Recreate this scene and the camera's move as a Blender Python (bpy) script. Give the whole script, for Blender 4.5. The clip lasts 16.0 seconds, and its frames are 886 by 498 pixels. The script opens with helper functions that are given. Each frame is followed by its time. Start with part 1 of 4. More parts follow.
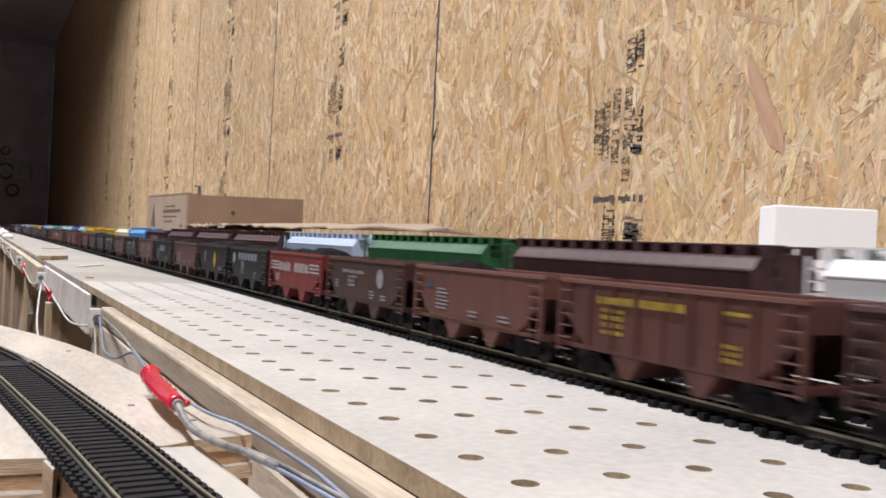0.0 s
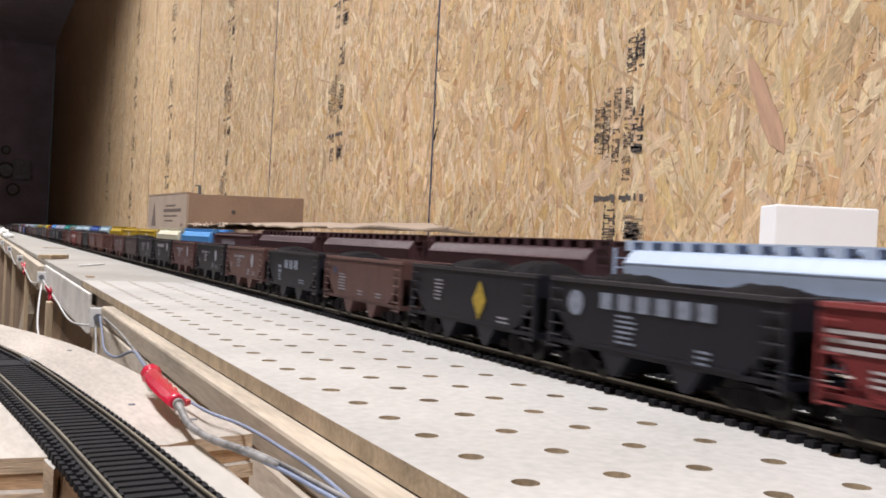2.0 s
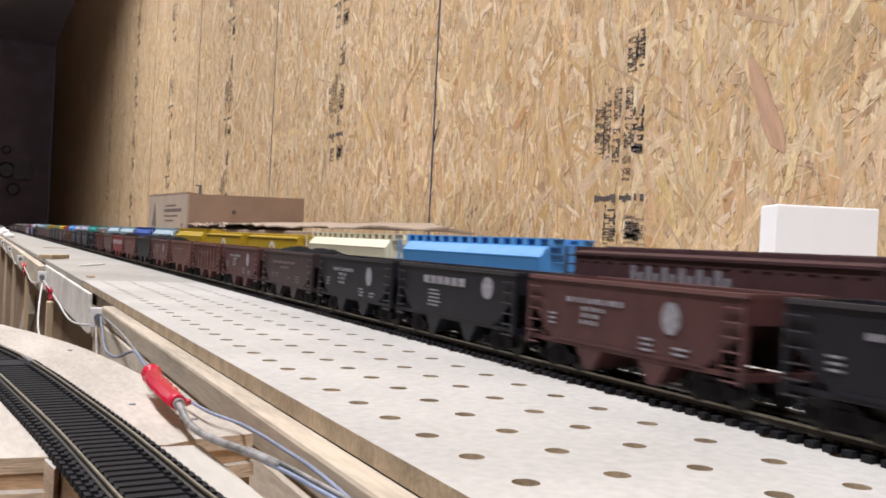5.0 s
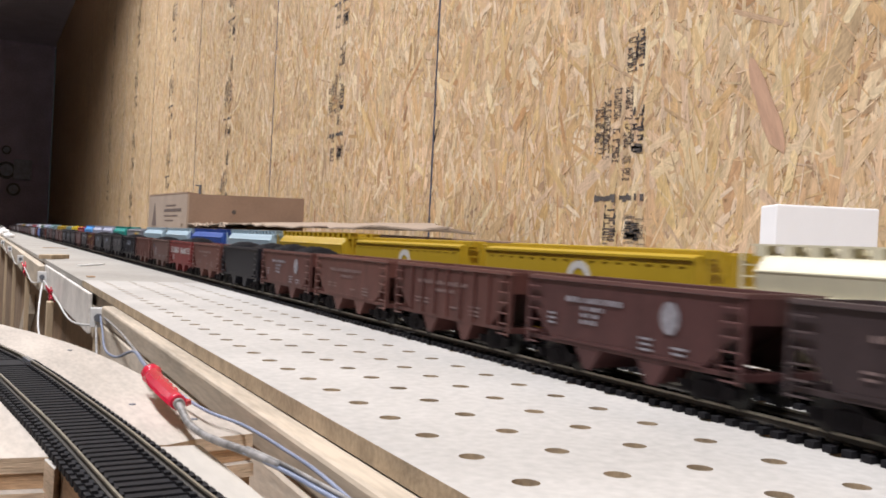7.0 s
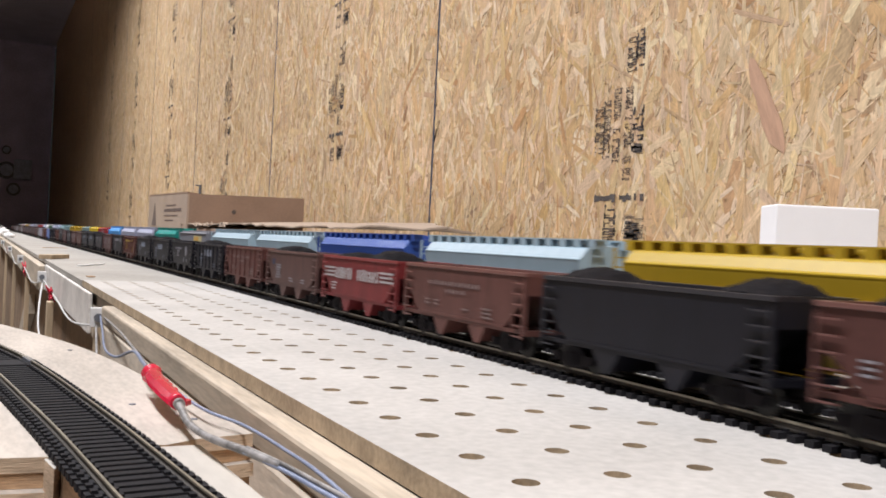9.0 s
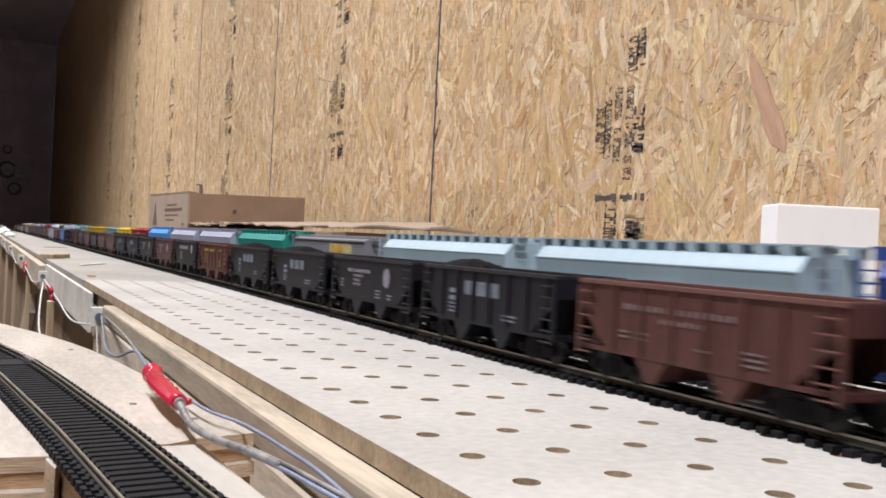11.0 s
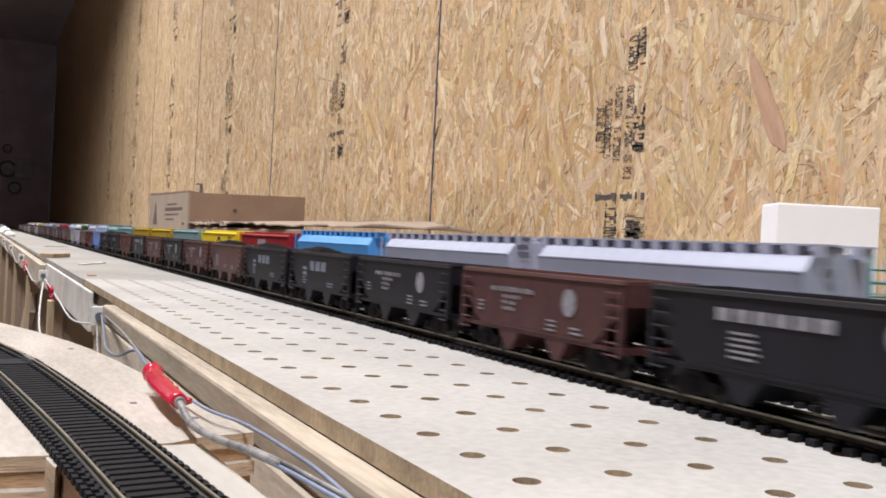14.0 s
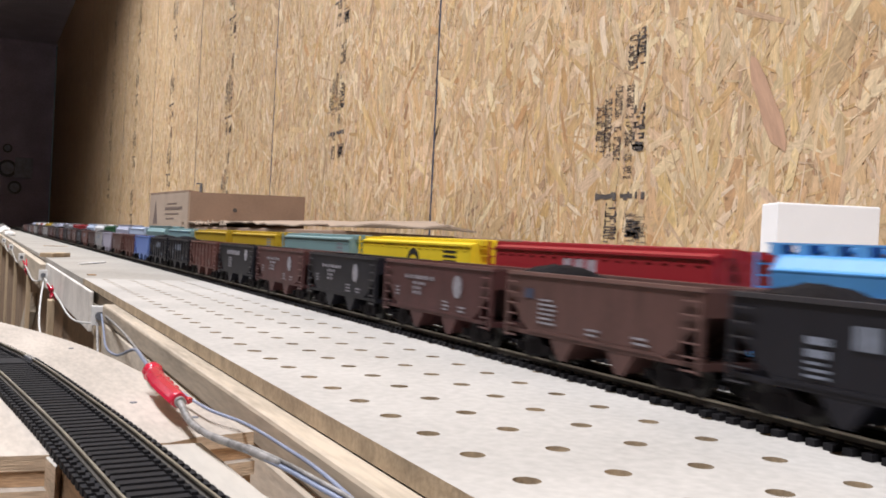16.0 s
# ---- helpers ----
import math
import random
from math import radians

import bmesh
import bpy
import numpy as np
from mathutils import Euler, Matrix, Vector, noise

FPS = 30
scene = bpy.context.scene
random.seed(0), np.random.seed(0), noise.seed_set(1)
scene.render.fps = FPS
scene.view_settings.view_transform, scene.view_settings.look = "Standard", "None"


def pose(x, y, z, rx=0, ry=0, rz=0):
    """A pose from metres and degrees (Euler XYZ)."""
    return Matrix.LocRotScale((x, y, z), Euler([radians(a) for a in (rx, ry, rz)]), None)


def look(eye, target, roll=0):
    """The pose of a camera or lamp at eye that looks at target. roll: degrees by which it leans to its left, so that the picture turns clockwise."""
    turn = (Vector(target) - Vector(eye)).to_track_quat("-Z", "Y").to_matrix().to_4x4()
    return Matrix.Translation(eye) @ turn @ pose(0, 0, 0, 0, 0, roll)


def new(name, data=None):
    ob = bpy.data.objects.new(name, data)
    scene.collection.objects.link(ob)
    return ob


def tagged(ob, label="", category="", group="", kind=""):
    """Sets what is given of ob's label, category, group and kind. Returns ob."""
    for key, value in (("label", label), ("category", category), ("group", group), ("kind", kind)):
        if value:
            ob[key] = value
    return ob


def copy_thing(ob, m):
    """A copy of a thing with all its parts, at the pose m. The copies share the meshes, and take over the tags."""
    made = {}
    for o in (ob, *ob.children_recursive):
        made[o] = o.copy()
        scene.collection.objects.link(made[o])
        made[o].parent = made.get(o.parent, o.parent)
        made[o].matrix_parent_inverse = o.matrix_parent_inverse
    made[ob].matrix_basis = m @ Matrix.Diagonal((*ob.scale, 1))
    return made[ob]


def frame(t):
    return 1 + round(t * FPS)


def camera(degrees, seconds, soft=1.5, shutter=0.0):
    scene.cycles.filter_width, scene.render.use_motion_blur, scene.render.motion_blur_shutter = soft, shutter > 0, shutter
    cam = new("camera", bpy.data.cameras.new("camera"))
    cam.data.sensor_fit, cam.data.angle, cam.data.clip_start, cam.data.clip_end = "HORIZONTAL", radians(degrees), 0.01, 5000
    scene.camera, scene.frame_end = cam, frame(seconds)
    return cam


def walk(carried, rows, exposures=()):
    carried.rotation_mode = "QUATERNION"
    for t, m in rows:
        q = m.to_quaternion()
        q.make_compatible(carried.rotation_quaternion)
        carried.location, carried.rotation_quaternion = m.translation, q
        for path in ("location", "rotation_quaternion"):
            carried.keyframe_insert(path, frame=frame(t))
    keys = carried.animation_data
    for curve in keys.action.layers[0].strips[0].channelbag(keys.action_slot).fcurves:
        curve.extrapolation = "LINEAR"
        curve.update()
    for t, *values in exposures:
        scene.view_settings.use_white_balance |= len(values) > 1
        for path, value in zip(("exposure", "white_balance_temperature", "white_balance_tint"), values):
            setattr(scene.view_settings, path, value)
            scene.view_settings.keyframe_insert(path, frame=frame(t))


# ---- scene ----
EYE, AHEAD, RIGHT, DOWN = (-0.1113, -0.1730, 0.0519), (0.4516, 0.8922, -0.0035), (0.8912, -0.4508, 0.0502), (0.0432, -0.0258, -0.9987)
# Slow drift of the hand-rested camera: seconds, sideways and downward slip of the view in thousandths.
DRIFT = [(0, -0.95, 0.95), (1.5, -0.95, 0.1), (2.5, 0, 0.3), (4, 0, 0.1), (6.5, 0, 0.1), (9, 0, 0), (11.5, 0.9, -0.9), (12.5, 0.95, -1.5), (13.5, 0.95, -1.1), (14.5, 0.95, -1.8), (15.5, 0.95, -2.3), (16, 1.0, -1.9)]


ROLL = 2.88


def aim(dx, dy):
    a = Vector(AHEAD) - Vector(RIGHT) * dx / 1000 - Vector(DOWN) * dy / 1000
    return look(EYE, Vector(EYE) + a, ROLL)


cam = camera(51.64, 16.0, soft=1.8, shutter=0.5)
walk(cam, [(t, aim(dx, dy)) for t, dx, dy in DRIFT], exposures=[(0, 0.0), (16, 0.0)])

# ---- light ----
world = bpy.data.worlds.new("world")
scene.world = world
world.use_nodes = True
world.node_tree.nodes["Background"].inputs[0].default_value = (0.8, 0.9, 1.0, 1)
world.node_tree.nodes["Background"].inputs[1].default_value = 0.02


def shop_lamp(x, y, z, sx, sy, watts, spread, colour=(0.985, 0.975, 1.0)):
    data = bpy.data.lights.new("tube_light", "AREA")
    data.shape, data.size, data.size_y, data.energy, data.color = "RECTANGLE", sx, sy, watts, colour
    data.spread = math.radians(spread)
    ob = new("tube_light", data)
    ob.matrix_world = pose(x, y, z)
    return ob


shop_lamp(-0.70, -0.9, 2.5, 0.25, 1.4, 80, 160)
shop_lamp(-0.70, 1.9, 2.5, 0.25, 1.4, 70, 146)
shop_lamp(-0.70, 5.0, 2.5, 0.25, 1.6, 95, 141)


# ---- materials ----
def material(name, colour, rough=0.6, metal=0.0, dark=0.6, scale=40.0, fine=400.0, bump=0.15, spread=0.0, grain=None, spec=0.4):
    """A surface with stains (scale) and grain (fine); spread varies it from piece to piece; grain stretches it along an axis."""
    m = bpy.data.materials.new(name)
    m.use_nodes = True
    nt = m.node_tree
    n, l = nt.nodes, nt.links
    bsdf = n["Principled BSDF"]
    bsdf.inputs["Roughness"].default_value, bsdf.inputs["Metallic"].default_value = rough, metal
    bsdf.inputs["Specular IOR Level"].default_value = spec
    tc, mp = n.new("ShaderNodeTexCoord"), n.new("ShaderNodeMapping")
    l.new(tc.outputs["Object"], mp.inputs["Vector"])
    if grain:
        mp.inputs["Scale"].default_value = grain
    big, small = n.new("ShaderNodeTexNoise"), n.new("ShaderNodeTexNoise")
    for node, s, d in ((big, scale, 5.0), (small, fine, 3.0)):
        node.inputs["Scale"].default_value, node.inputs["Detail"].default_value = s, d
        l.new(mp.outputs[0], node.inputs["Vector"])
    both = n.new("ShaderNodeMath")
    both.operation = "ADD"
    l.new(big.outputs["Fac"], both.inputs[0])
    half = n.new("ShaderNodeMath")
    half.operation = "MULTIPLY"
    half.inputs[1].default_value = 0.6
    l.new(small.outputs["Fac"], half.inputs[0])
    l.new(half.outputs[0], both.inputs[1])
    ramp = n.new("ShaderNodeValToRGB")
    ramp.color_ramp.elements[0].position, ramp.color_ramp.elements[1].position = 0.55, 1.0
    ramp.color_ramp.elements[0].color = (*[c * dark for c in colour], 1)
    ramp.color_ramp.elements[1].color = (*colour, 1)
    l.new(both.outputs[0], ramp.inputs[0])
    out = ramp.outputs[0]
    if spread:
        info, hsv, rng = n.new("ShaderNodeObjectInfo"), n.new("ShaderNodeHueSaturation"), n.new("ShaderNodeMapRange")
        rng.inputs["To Min"].default_value, rng.inputs["To Max"].default_value = 1 - spread, 1 + spread
        l.new(info.outputs["Random"], rng.inputs["Value"])
        l.new(rng.outputs[0], hsv.inputs["Value"])
        l.new(out, hsv.inputs["Color"])
        out = hsv.outputs[0]
    l.new(out, bsdf.inputs["Base Color"])
    if bump:
        b = n.new("ShaderNodeBump")
        b.inputs["Strength"].default_value, b.inputs["Distance"].default_value = bump, 0.0006
        l.new(both.outputs[0], b.inputs["Height"])
        l.new(b.outputs[0], bsdf.inputs["Normal"])
    return m


def strand_material():
    """Pressed wood strands: each has its own tone, with grain along its length."""
    m = bpy.data.materials.new("pressed_strands")
    m.use_nodes = True
    n, l = m.node_tree.nodes, m.node_tree.links
    bsdf = n["Principled BSDF"]
    bsdf.inputs["Roughness"].default_value, bsdf.inputs["Specular IOR Level"].default_value = 0.6, 0.3
    geo, ramp = n.new("ShaderNodeNewGeometry"), n.new("ShaderNodeValToRGB")
    cols = [(0.0, (0.34, 0.215, 0.12)), (0.02, (0.46, 0.305, 0.17)), (0.2, (0.575, 0.41, 0.235)), (0.6, (0.645, 0.475, 0.285)), (0.85, (0.71, 0.54, 0.34)), (1.0, (0.79, 0.645, 0.44))]
    while len(ramp.color_ramp.elements) < len(cols):
        ramp.color_ramp.elements.new(0.5)
    for e, (p, c) in zip(ramp.color_ramp.elements, cols):
        e.position, e.color = p, (*c, 1)
    l.new(geo.outputs["Random Per Island"], ramp.inputs[0])
    uv, mp, noi = n.new("ShaderNodeUVMap"), n.new("ShaderNodeMapping"), n.new("ShaderNodeTexNoise")
    uv.uv_map = "strand"
    mp.inputs["Scale"].default_value = (26, 900, 1)
    noi.inputs["Scale"].default_value, noi.inputs["Detail"].default_value = 1.0, 4.0
    l.new(uv.outputs[0], mp.inputs["Vector"])
    l.new(mp.outputs[0], noi.inputs["Vector"])
    rng = n.new("ShaderNodeMapRange")
    rng.inputs["From Min"].default_value, rng.inputs["From Max"].default_value = 0.3, 0.7
    rng.inputs["To Min"].default_value, rng.inputs["To Max"].default_value = 0.78, 1.14
    l.new(noi.outputs["Fac"], rng.inputs["Value"])
    hsv = n.new("ShaderNodeHueSaturation")
    l.new(ramp.outputs[0], hsv.inputs["Color"])
    l.new(rng.outputs[0], hsv.inputs["Value"])
    # hue and saturation of each strand
    wn = n.new("ShaderNodeTexWhiteNoise")
    wn.noise_dimensions = "1D"
    l.new(geo.outputs["Random Per Island"], wn.inputs["W"])
    sep = n.new("ShaderNodeSeparateColor")
    l.new(wn.outputs["Color"], sep.inputs[0])
    for k, (sock, lo, hi) in enumerate((("Hue", 0.486, 0.508), ("Saturation", 0.84, 1.18))):
        r = n.new("ShaderNodeMapRange")
        r.inputs["To Min"].default_value, r.inputs["To Max"].default_value = lo, hi
        l.new(sep.outputs[k], r.inputs["Value"])
        l.new(r.outputs[0], hsv.inputs[sock])
    # bark specks and cracks
    tc, m2, sp = n.new("ShaderNodeTexCoord"), n.new("ShaderNodeMapping"), n.new("ShaderNodeTexNoise")
    m2.inputs["Scale"].default_value = (1, 1, 0.45)
    sp.inputs["Scale"].default_value, sp.inputs["Detail"].default_value = 150, 5
    l.new(tc.outputs["Object"], m2.inputs["Vector"])
    l.new(m2.outputs[0], sp.inputs["Vector"])
    cut = n.new("ShaderNodeMapRange")
    cut.inputs["From Min"].default_value, cut.inputs["From Max"].default_value = 0.635, 0.72
    cut.inputs["To Min"].default_value, cut.inputs["To Max"].default_value = 0.0, 0.72
    l.new(sp.outputs["Fac"], cut.inputs["Value"])
    blotch = n.new("ShaderNodeTexNoise")
    blotch.inputs["Scale"].default_value = 7
    l.new(tc.outputs["Object"], blotch.inputs["Vector"])
    b2 = n.new("ShaderNodeMapRange")
    b2.inputs["To Min"].default_value, b2.inputs["To Max"].default_value = 0.90, 1.10
    l.new(blotch.outputs["Fac"], b2.inputs["Value"])
    m3, fib = n.new("ShaderNodeMapping"), n.new("ShaderNodeTexNoise")
    m3.inputs["Scale"].default_value = (1, 1, 0.28)
    fib.inputs["Scale"].default_value, fib.inputs["Detail"].default_value, fib.inputs["Roughness"].default_value = 130, 6, 0.7
    l.new(tc.outputs["Object"], m3.inputs["Vector"])
    l.new(m3.outputs[0], fib.inputs["Vector"])
    f2 = n.new("ShaderNodeMapRange")
    f2.inputs["From Min"].default_value, f2.inputs["From Max"].default_value = 0.32, 0.68
    f2.inputs["To Min"].default_value, f2.inputs["To Max"].default_value = 0.80, 1.15
    l.new(fib.outputs["Fac"], f2.inputs["Value"])
    both = n.new("ShaderNodeMath")
    both.operation = "MULTIPLY"
    l.new(b2.outputs[0], both.inputs[0])
    l.new(f2.outputs[0], both.inputs[1])
    h2 = n.new("ShaderNodeHueSaturation")
    l.new(hsv.outputs[0], h2.inputs["Color"])
    l.new(both.outputs[0], h2.inputs["Value"])
    mix = n.new("ShaderNodeMix")
    mix.data_type = "RGBA"
    l.new(cut.outputs[0], mix.inputs[0])
    l.new(h2.outputs[0], mix.inputs[6])
    mix.inputs[7].default_value = (0.13, 0.075, 0.04, 1)
    l.new(mix.outputs[2], bsdf.inputs["Base Color"])
    b = n.new("ShaderNodeBump")
    b.inputs["Strength"].default_value, b.inputs["Distance"].default_value = 0.5, 0.0008
    l.new(noi.outputs["Fac"], b.inputs["Height"])
    l.new(b.outputs[0], bsdf.inputs["Normal"])
    return m


STRANDS = strand_material()
BACKING = material("blue_grey_gap", (0.20, 0.225, 0.29), 0.9)
INK = material("black_ink", (0.115, 0.10, 0.095), 0.8, dark=0.45, scale=60, bump=0)
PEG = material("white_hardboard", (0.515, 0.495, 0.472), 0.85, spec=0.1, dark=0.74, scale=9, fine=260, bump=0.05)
# Darker copy of the hardboard: weaker light on the far board, put into colour.
DIMMED_PEG = material("dimmed_far_hardboard", (0.395, 0.375, 0.345), 0.85, spec=0.1, dark=0.72, scale=6, fine=150, bump=0.08)
PEG_EDGE = material("brown_hardboard_edge", (0.50, 0.39, 0.265), 0.85, dark=0.55, scale=60, fine=500, bump=0.5)
JOIST_PINE = material("pale_joist_pine", (0.80, 0.70, 0.58), 0.75, dark=0.62, scale=9, fine=90, bump=0.4, spread=0.05, grain=(5, 1, 5))
PINE = material("pine_timber", (0.58, 0.49, 0.385), 0.7, dark=0.55, scale=6, fine=60, bump=0.3, spread=0.1, grain=(9, 1, 9))
STUD = material("upright_pine", (0.55, 0.42, 0.28), 0.7, dark=0.6, scale=6, fine=60, bump=0.3, spread=0.1, grain=(9, 9, 1))
PLY = material("plywood_face", (0.53, 0.475, 0.42), 0.65, dark=0.62, scale=12, fine=160, bump=0.25, grain=(4, 1, 4))
PLY_CORE = material("plywood_core", (0.66, 0.43, 0.26), 0.85, dark=0.45, scale=30, fine=300, bump=0.6, grain=(1, 1, 8))
CORE_TAN = material("tan_plywood_core", (0.74, 0.56, 0.40), 0.85, dark=0.5, scale=30, fine=300, bump=0.6, grain=(1, 1, 8))
PALE_BOARD = material("pale_board", (0.49, 0.46, 0.42), 0.6, dark=0.8, scale=8, fine=90, bump=0.15, grain=(5, 1, 5))
WHITE_PAINT = material("white_paint", (0.82, 0.78, 0.74), 0.5, dark=0.7, scale=25, fine=200, bump=0.2)
TIE_PLASTIC = material("black_tie_plastic", (0.0125, 0.012, 0.015), 0.75, spec=0.2, dark=0.6, scale=200, fine=900, bump=0.1, spread=0.15)
RAIL_METAL = material("weathered_rail", (0.36, 0.33, 0.265), 0.4, metal=0.5, dark=0.6, scale=60, fine=500, bump=0.1)
RAIL_WEB = material("dull_rail_side", (0.060, 0.052, 0.045), 0.7, metal=0.2, dark=0.6, scale=60, fine=500, bump=0.1)
STEEL = material("blackened_wheel", (0.016, 0.015, 0.014), 0.6, metal=0.0, dark=0.6, scale=300, bump=0)
TRUCK = material("black_truck_plastic", (0.015, 0.013, 0.016), 0.75, dark=0.6, scale=300, bump=0.1, spec=0.15)
COAL = material("coal", (0.011, 0.010, 0.013), 0.8, dark=0.4, scale=500, fine=1500, bump=0.8, spec=0.12)
CARDBOARD = material("cardboard", (0.31, 0.215, 0.16), 0.8, dark=0.82, scale=14, fine=260, bump=0.08)
# Lighter cardboard for lit faces, also for pale torn paper.
CARD_LIT_PALE = material("lit_and_pale_cardboard", (0.40, 0.315, 0.25), 0.8, dark=0.85, scale=14, fine=260, bump=0.08)
PRINT = material("brown_print", (0.17, 0.125, 0.11), 0.8, dark=0.6, scale=60, bump=0)
# Plywood darkened to hold the shade below the benchtop.
SHADED_PLY = material("shaded_plywood", (0.31, 0.205, 0.125), 0.85, dark=0.5, scale=8, fine=120, bump=0.4)
FOAM = material("white_foam", (0.93, 0.94, 0.98), 0.7, dark=0.97, scale=40, fine=600, bump=0.25)
RED_RUBBER = material("red_rubber", (0.58, 0.016, 0.05), 0.22, dark=0.75, scale=60, fine=300, bump=0.05, spec=0.6)
GREY_WIRE = material("grey_wire", (0.34, 0.325, 0.32), 0.5, dark=0.4, scale=120, bump=0.05)
BLUE_WIRE = material("blue_grey_wire", (0.24, 0.28, 0.40), 0.4, dark=0.75, scale=80, bump=0.05)
WHITE_WIRE = material("white_wire", (0.68, 0.68, 0.67), 0.4, dark=0.8, scale=80, bump=0.05)
CLIP = material("white_plastic", (0.80, 0.80, 0.80), 0.4, dark=0.9, scale=80, bump=0.03)
CONCRETE = material("concrete", (0.16, 0.155, 0.15), 0.85, dark=0.7, scale=3, fine=60, bump=0.3)
# Pale lilac wall and ceiling colours imitate lens haze over the dark end.
HAZE_WALL = material("haze_lifted_wall_paint", (0.76, 0.68, 0.84), 0.9, dark=0.7, scale=3, fine=40, bump=0.1)
CEILING = material("haze_lifted_ceiling_board", (0.80, 0.76, 0.88), 0.9, dark=0.85, scale=3, fine=40, bump=0.1)
# For the unseen west and south walls: light enough to lift shadows by bounce.
BOUNCE_WALL = material("bounce_wall_board", (0.50, 0.40, 0.29), 0.8, dark=0.7, scale=12, fine=90, bump=0.3, grain=(4, 4, 1))
PALE_METAL = material("pale_grey_metal", (0.62, 0.66, 0.78), 0.5, metal=0.0, dark=0.6, scale=20)
DIM = material("dim_grey_metal", (0.20, 0.21, 0.24), 0.5, metal=0.3, dark=0.6, scale=20)


# ---- building helpers ----
def part(name, bm, mat, parent=None, label="", at=None):
    me = bpy.data.meshes.new(name)
    bm.normal_update()
    bm.to_mesh(me)
    bm.free()
    for m in mat if isinstance(mat, (list, tuple)) else [mat]:
        me.materials.append(m)
    ob = new(name, me)
    if parent:
        ob.parent = parent
    if at is not None:
        ob.matrix_basis = at
    if label:
        tagged(ob, label)
    return ob


def thing(name, label, category, group="", kind="", at=None):
    ob = new(name)
    ob.empty_display_size = 0.02
    if at is not None:
        ob.matrix_basis = at
    return tagged(ob, label, category, group, kind)


def box(bm, x0, x1, y0, y1, z0, z1, mi=0, bevel=0.0, m=None):
    vs = [bm.verts.new((x, y, z)) for x in (x0, x1) for y in (y0, y1) for z in (z0, z1)]
    fs = [bm.faces.new([vs[i] for i in q]) for q in ((0, 1, 3, 2), (4, 6, 7, 5), (0, 4, 5, 1), (2, 3, 7, 6), (0, 2, 6, 4), (1, 5, 7, 3))]
    for f in fs:
        f.material_index = mi
    if m is not None:
        for v in vs:
            v.co = m @ v.co
    if bevel:
        es = list({e for f in fs for e in f.edges})
        bmesh.ops.bevel(bm, geom=es, offset=bevel, segments=2, affect="EDGES", profile=0.5)
    return vs


def prism(bm, outline, axis, a, b, mi=0):
    """A closed outline (two coordinates each) drawn out along an axis from a to b."""
    def at(p, d):
        return {"x": (d, p[0], p[1]), "y": (p[0], d, p[1]), "z": (p[0], p[1], d)}[axis]
    lo, hi = [bm.verts.new(at(p, a)) for p in outline], [bm.verts.new(at(p, b)) for p in outline]
    n = len(outline)
    fs = [bm.faces.new(lo), bm.faces.new(hi[::-1])] + [bm.faces.new((lo[i], hi[i], hi[(i + 1) % n], lo[(i + 1) % n])) for i in range(n)]
    for f in fs:
        f.material_index = mi
    bmesh.ops.recalc_face_normals(bm, faces=fs)


def smooth_line(pts, k=6):
    out, n = [], len(pts)
    ps = [Vector(p) for p in pts]
    for i in range(n - 1):
        p0, p1, p2, p3 = ps[max(i - 1, 0)], ps[i], ps[i + 1], ps[min(i + 2, n - 1)]
        for j in range(k):
            t = j / k
            out.append(0.5 * (2 * p1 + (p2 - p0) * t + (2 * p0 - 5 * p1 + 4 * p2 - p3) * t * t + (3 * p1 - p0 - 3 * p2 + p3) * t ** 3))
    return out + [ps[-1]]


def tube(bm, pts, radius, sides=8):
    """A round tube along points; radius is a number or one for each point."""
    rs = radius if isinstance(radius, (list, tuple)) else [radius] * len(pts)
    rings = []
    for i, p in enumerate(pts):
        d = (pts[min(i + 1, len(pts) - 1)] - pts[max(i - 1, 0)]).normalized()
        u = d.cross(Vector((0.13, 0.21, 0.97))).normalized()
        w = d.cross(u)
        rings.append([bm.verts.new(p + (u * math.cos(a) + w * math.sin(a)) * rs[i]) for a in [2 * math.pi * k / sides for k in range(sides)]])
    for a, b in zip(rings, rings[1:]):
        for k in range(sides):
            f = bm.faces.new((a[k], a[(k + 1) % sides], b[(k + 1) % sides], b[k]))
            f.smooth = True
    bm.faces.new(rings[0][::-1])
    bm.faces.new(rings[-1])


# ---- the room ----
WALL_X, FLOOR_Z, TOP_Z = 0.735, -0.92, 2.6
SOUTH, NORTH, WEST = -6.0, 14.0, -3.6


def room():
    bm = bmesh.new()
    box(bm, WEST - 0.1, WALL_X + 0.12, SOUTH - 0.1, NORTH + 0.1, FLOOR_Z - 0.1, FLOOR_Z)
    tagged(part("floor", bm, CONCRETE), "dark concrete shed floor under the benches", "floor", kind="structure")
    bm = bmesh.new()
    box(bm, WEST - 0.1, WALL_X + 0.12, SOUTH - 0.1, NORTH + 0.1, TOP_Z, TOP_Z + 0.1)
    tagged(part("ceiling", bm, CEILING), "unlit grey ceiling of the shed", "ceiling", kind="structure")
    for name, b in (("wall_west", (WEST - 0.1, WEST, SOUTH, NORTH)), ("wall_north", (WEST, WALL_X, NORTH, NORTH + 0.1)), ("wall_south", (WEST, WALL_X, SOUTH - 0.1, SOUTH))):
        bm = bmesh.new()
        box(bm, *b, FLOOR_Z, TOP_Z)
        north = name == "wall_north"
        # West and south walls stay out of view and serve as reflectors.
        tagged(part(name, bm, HAZE_WALL if north else BOUNCE_WALL), "dim painted end wall of the shed" if north else "unseen brown wall added to bounce light", "wall", kind="structure")


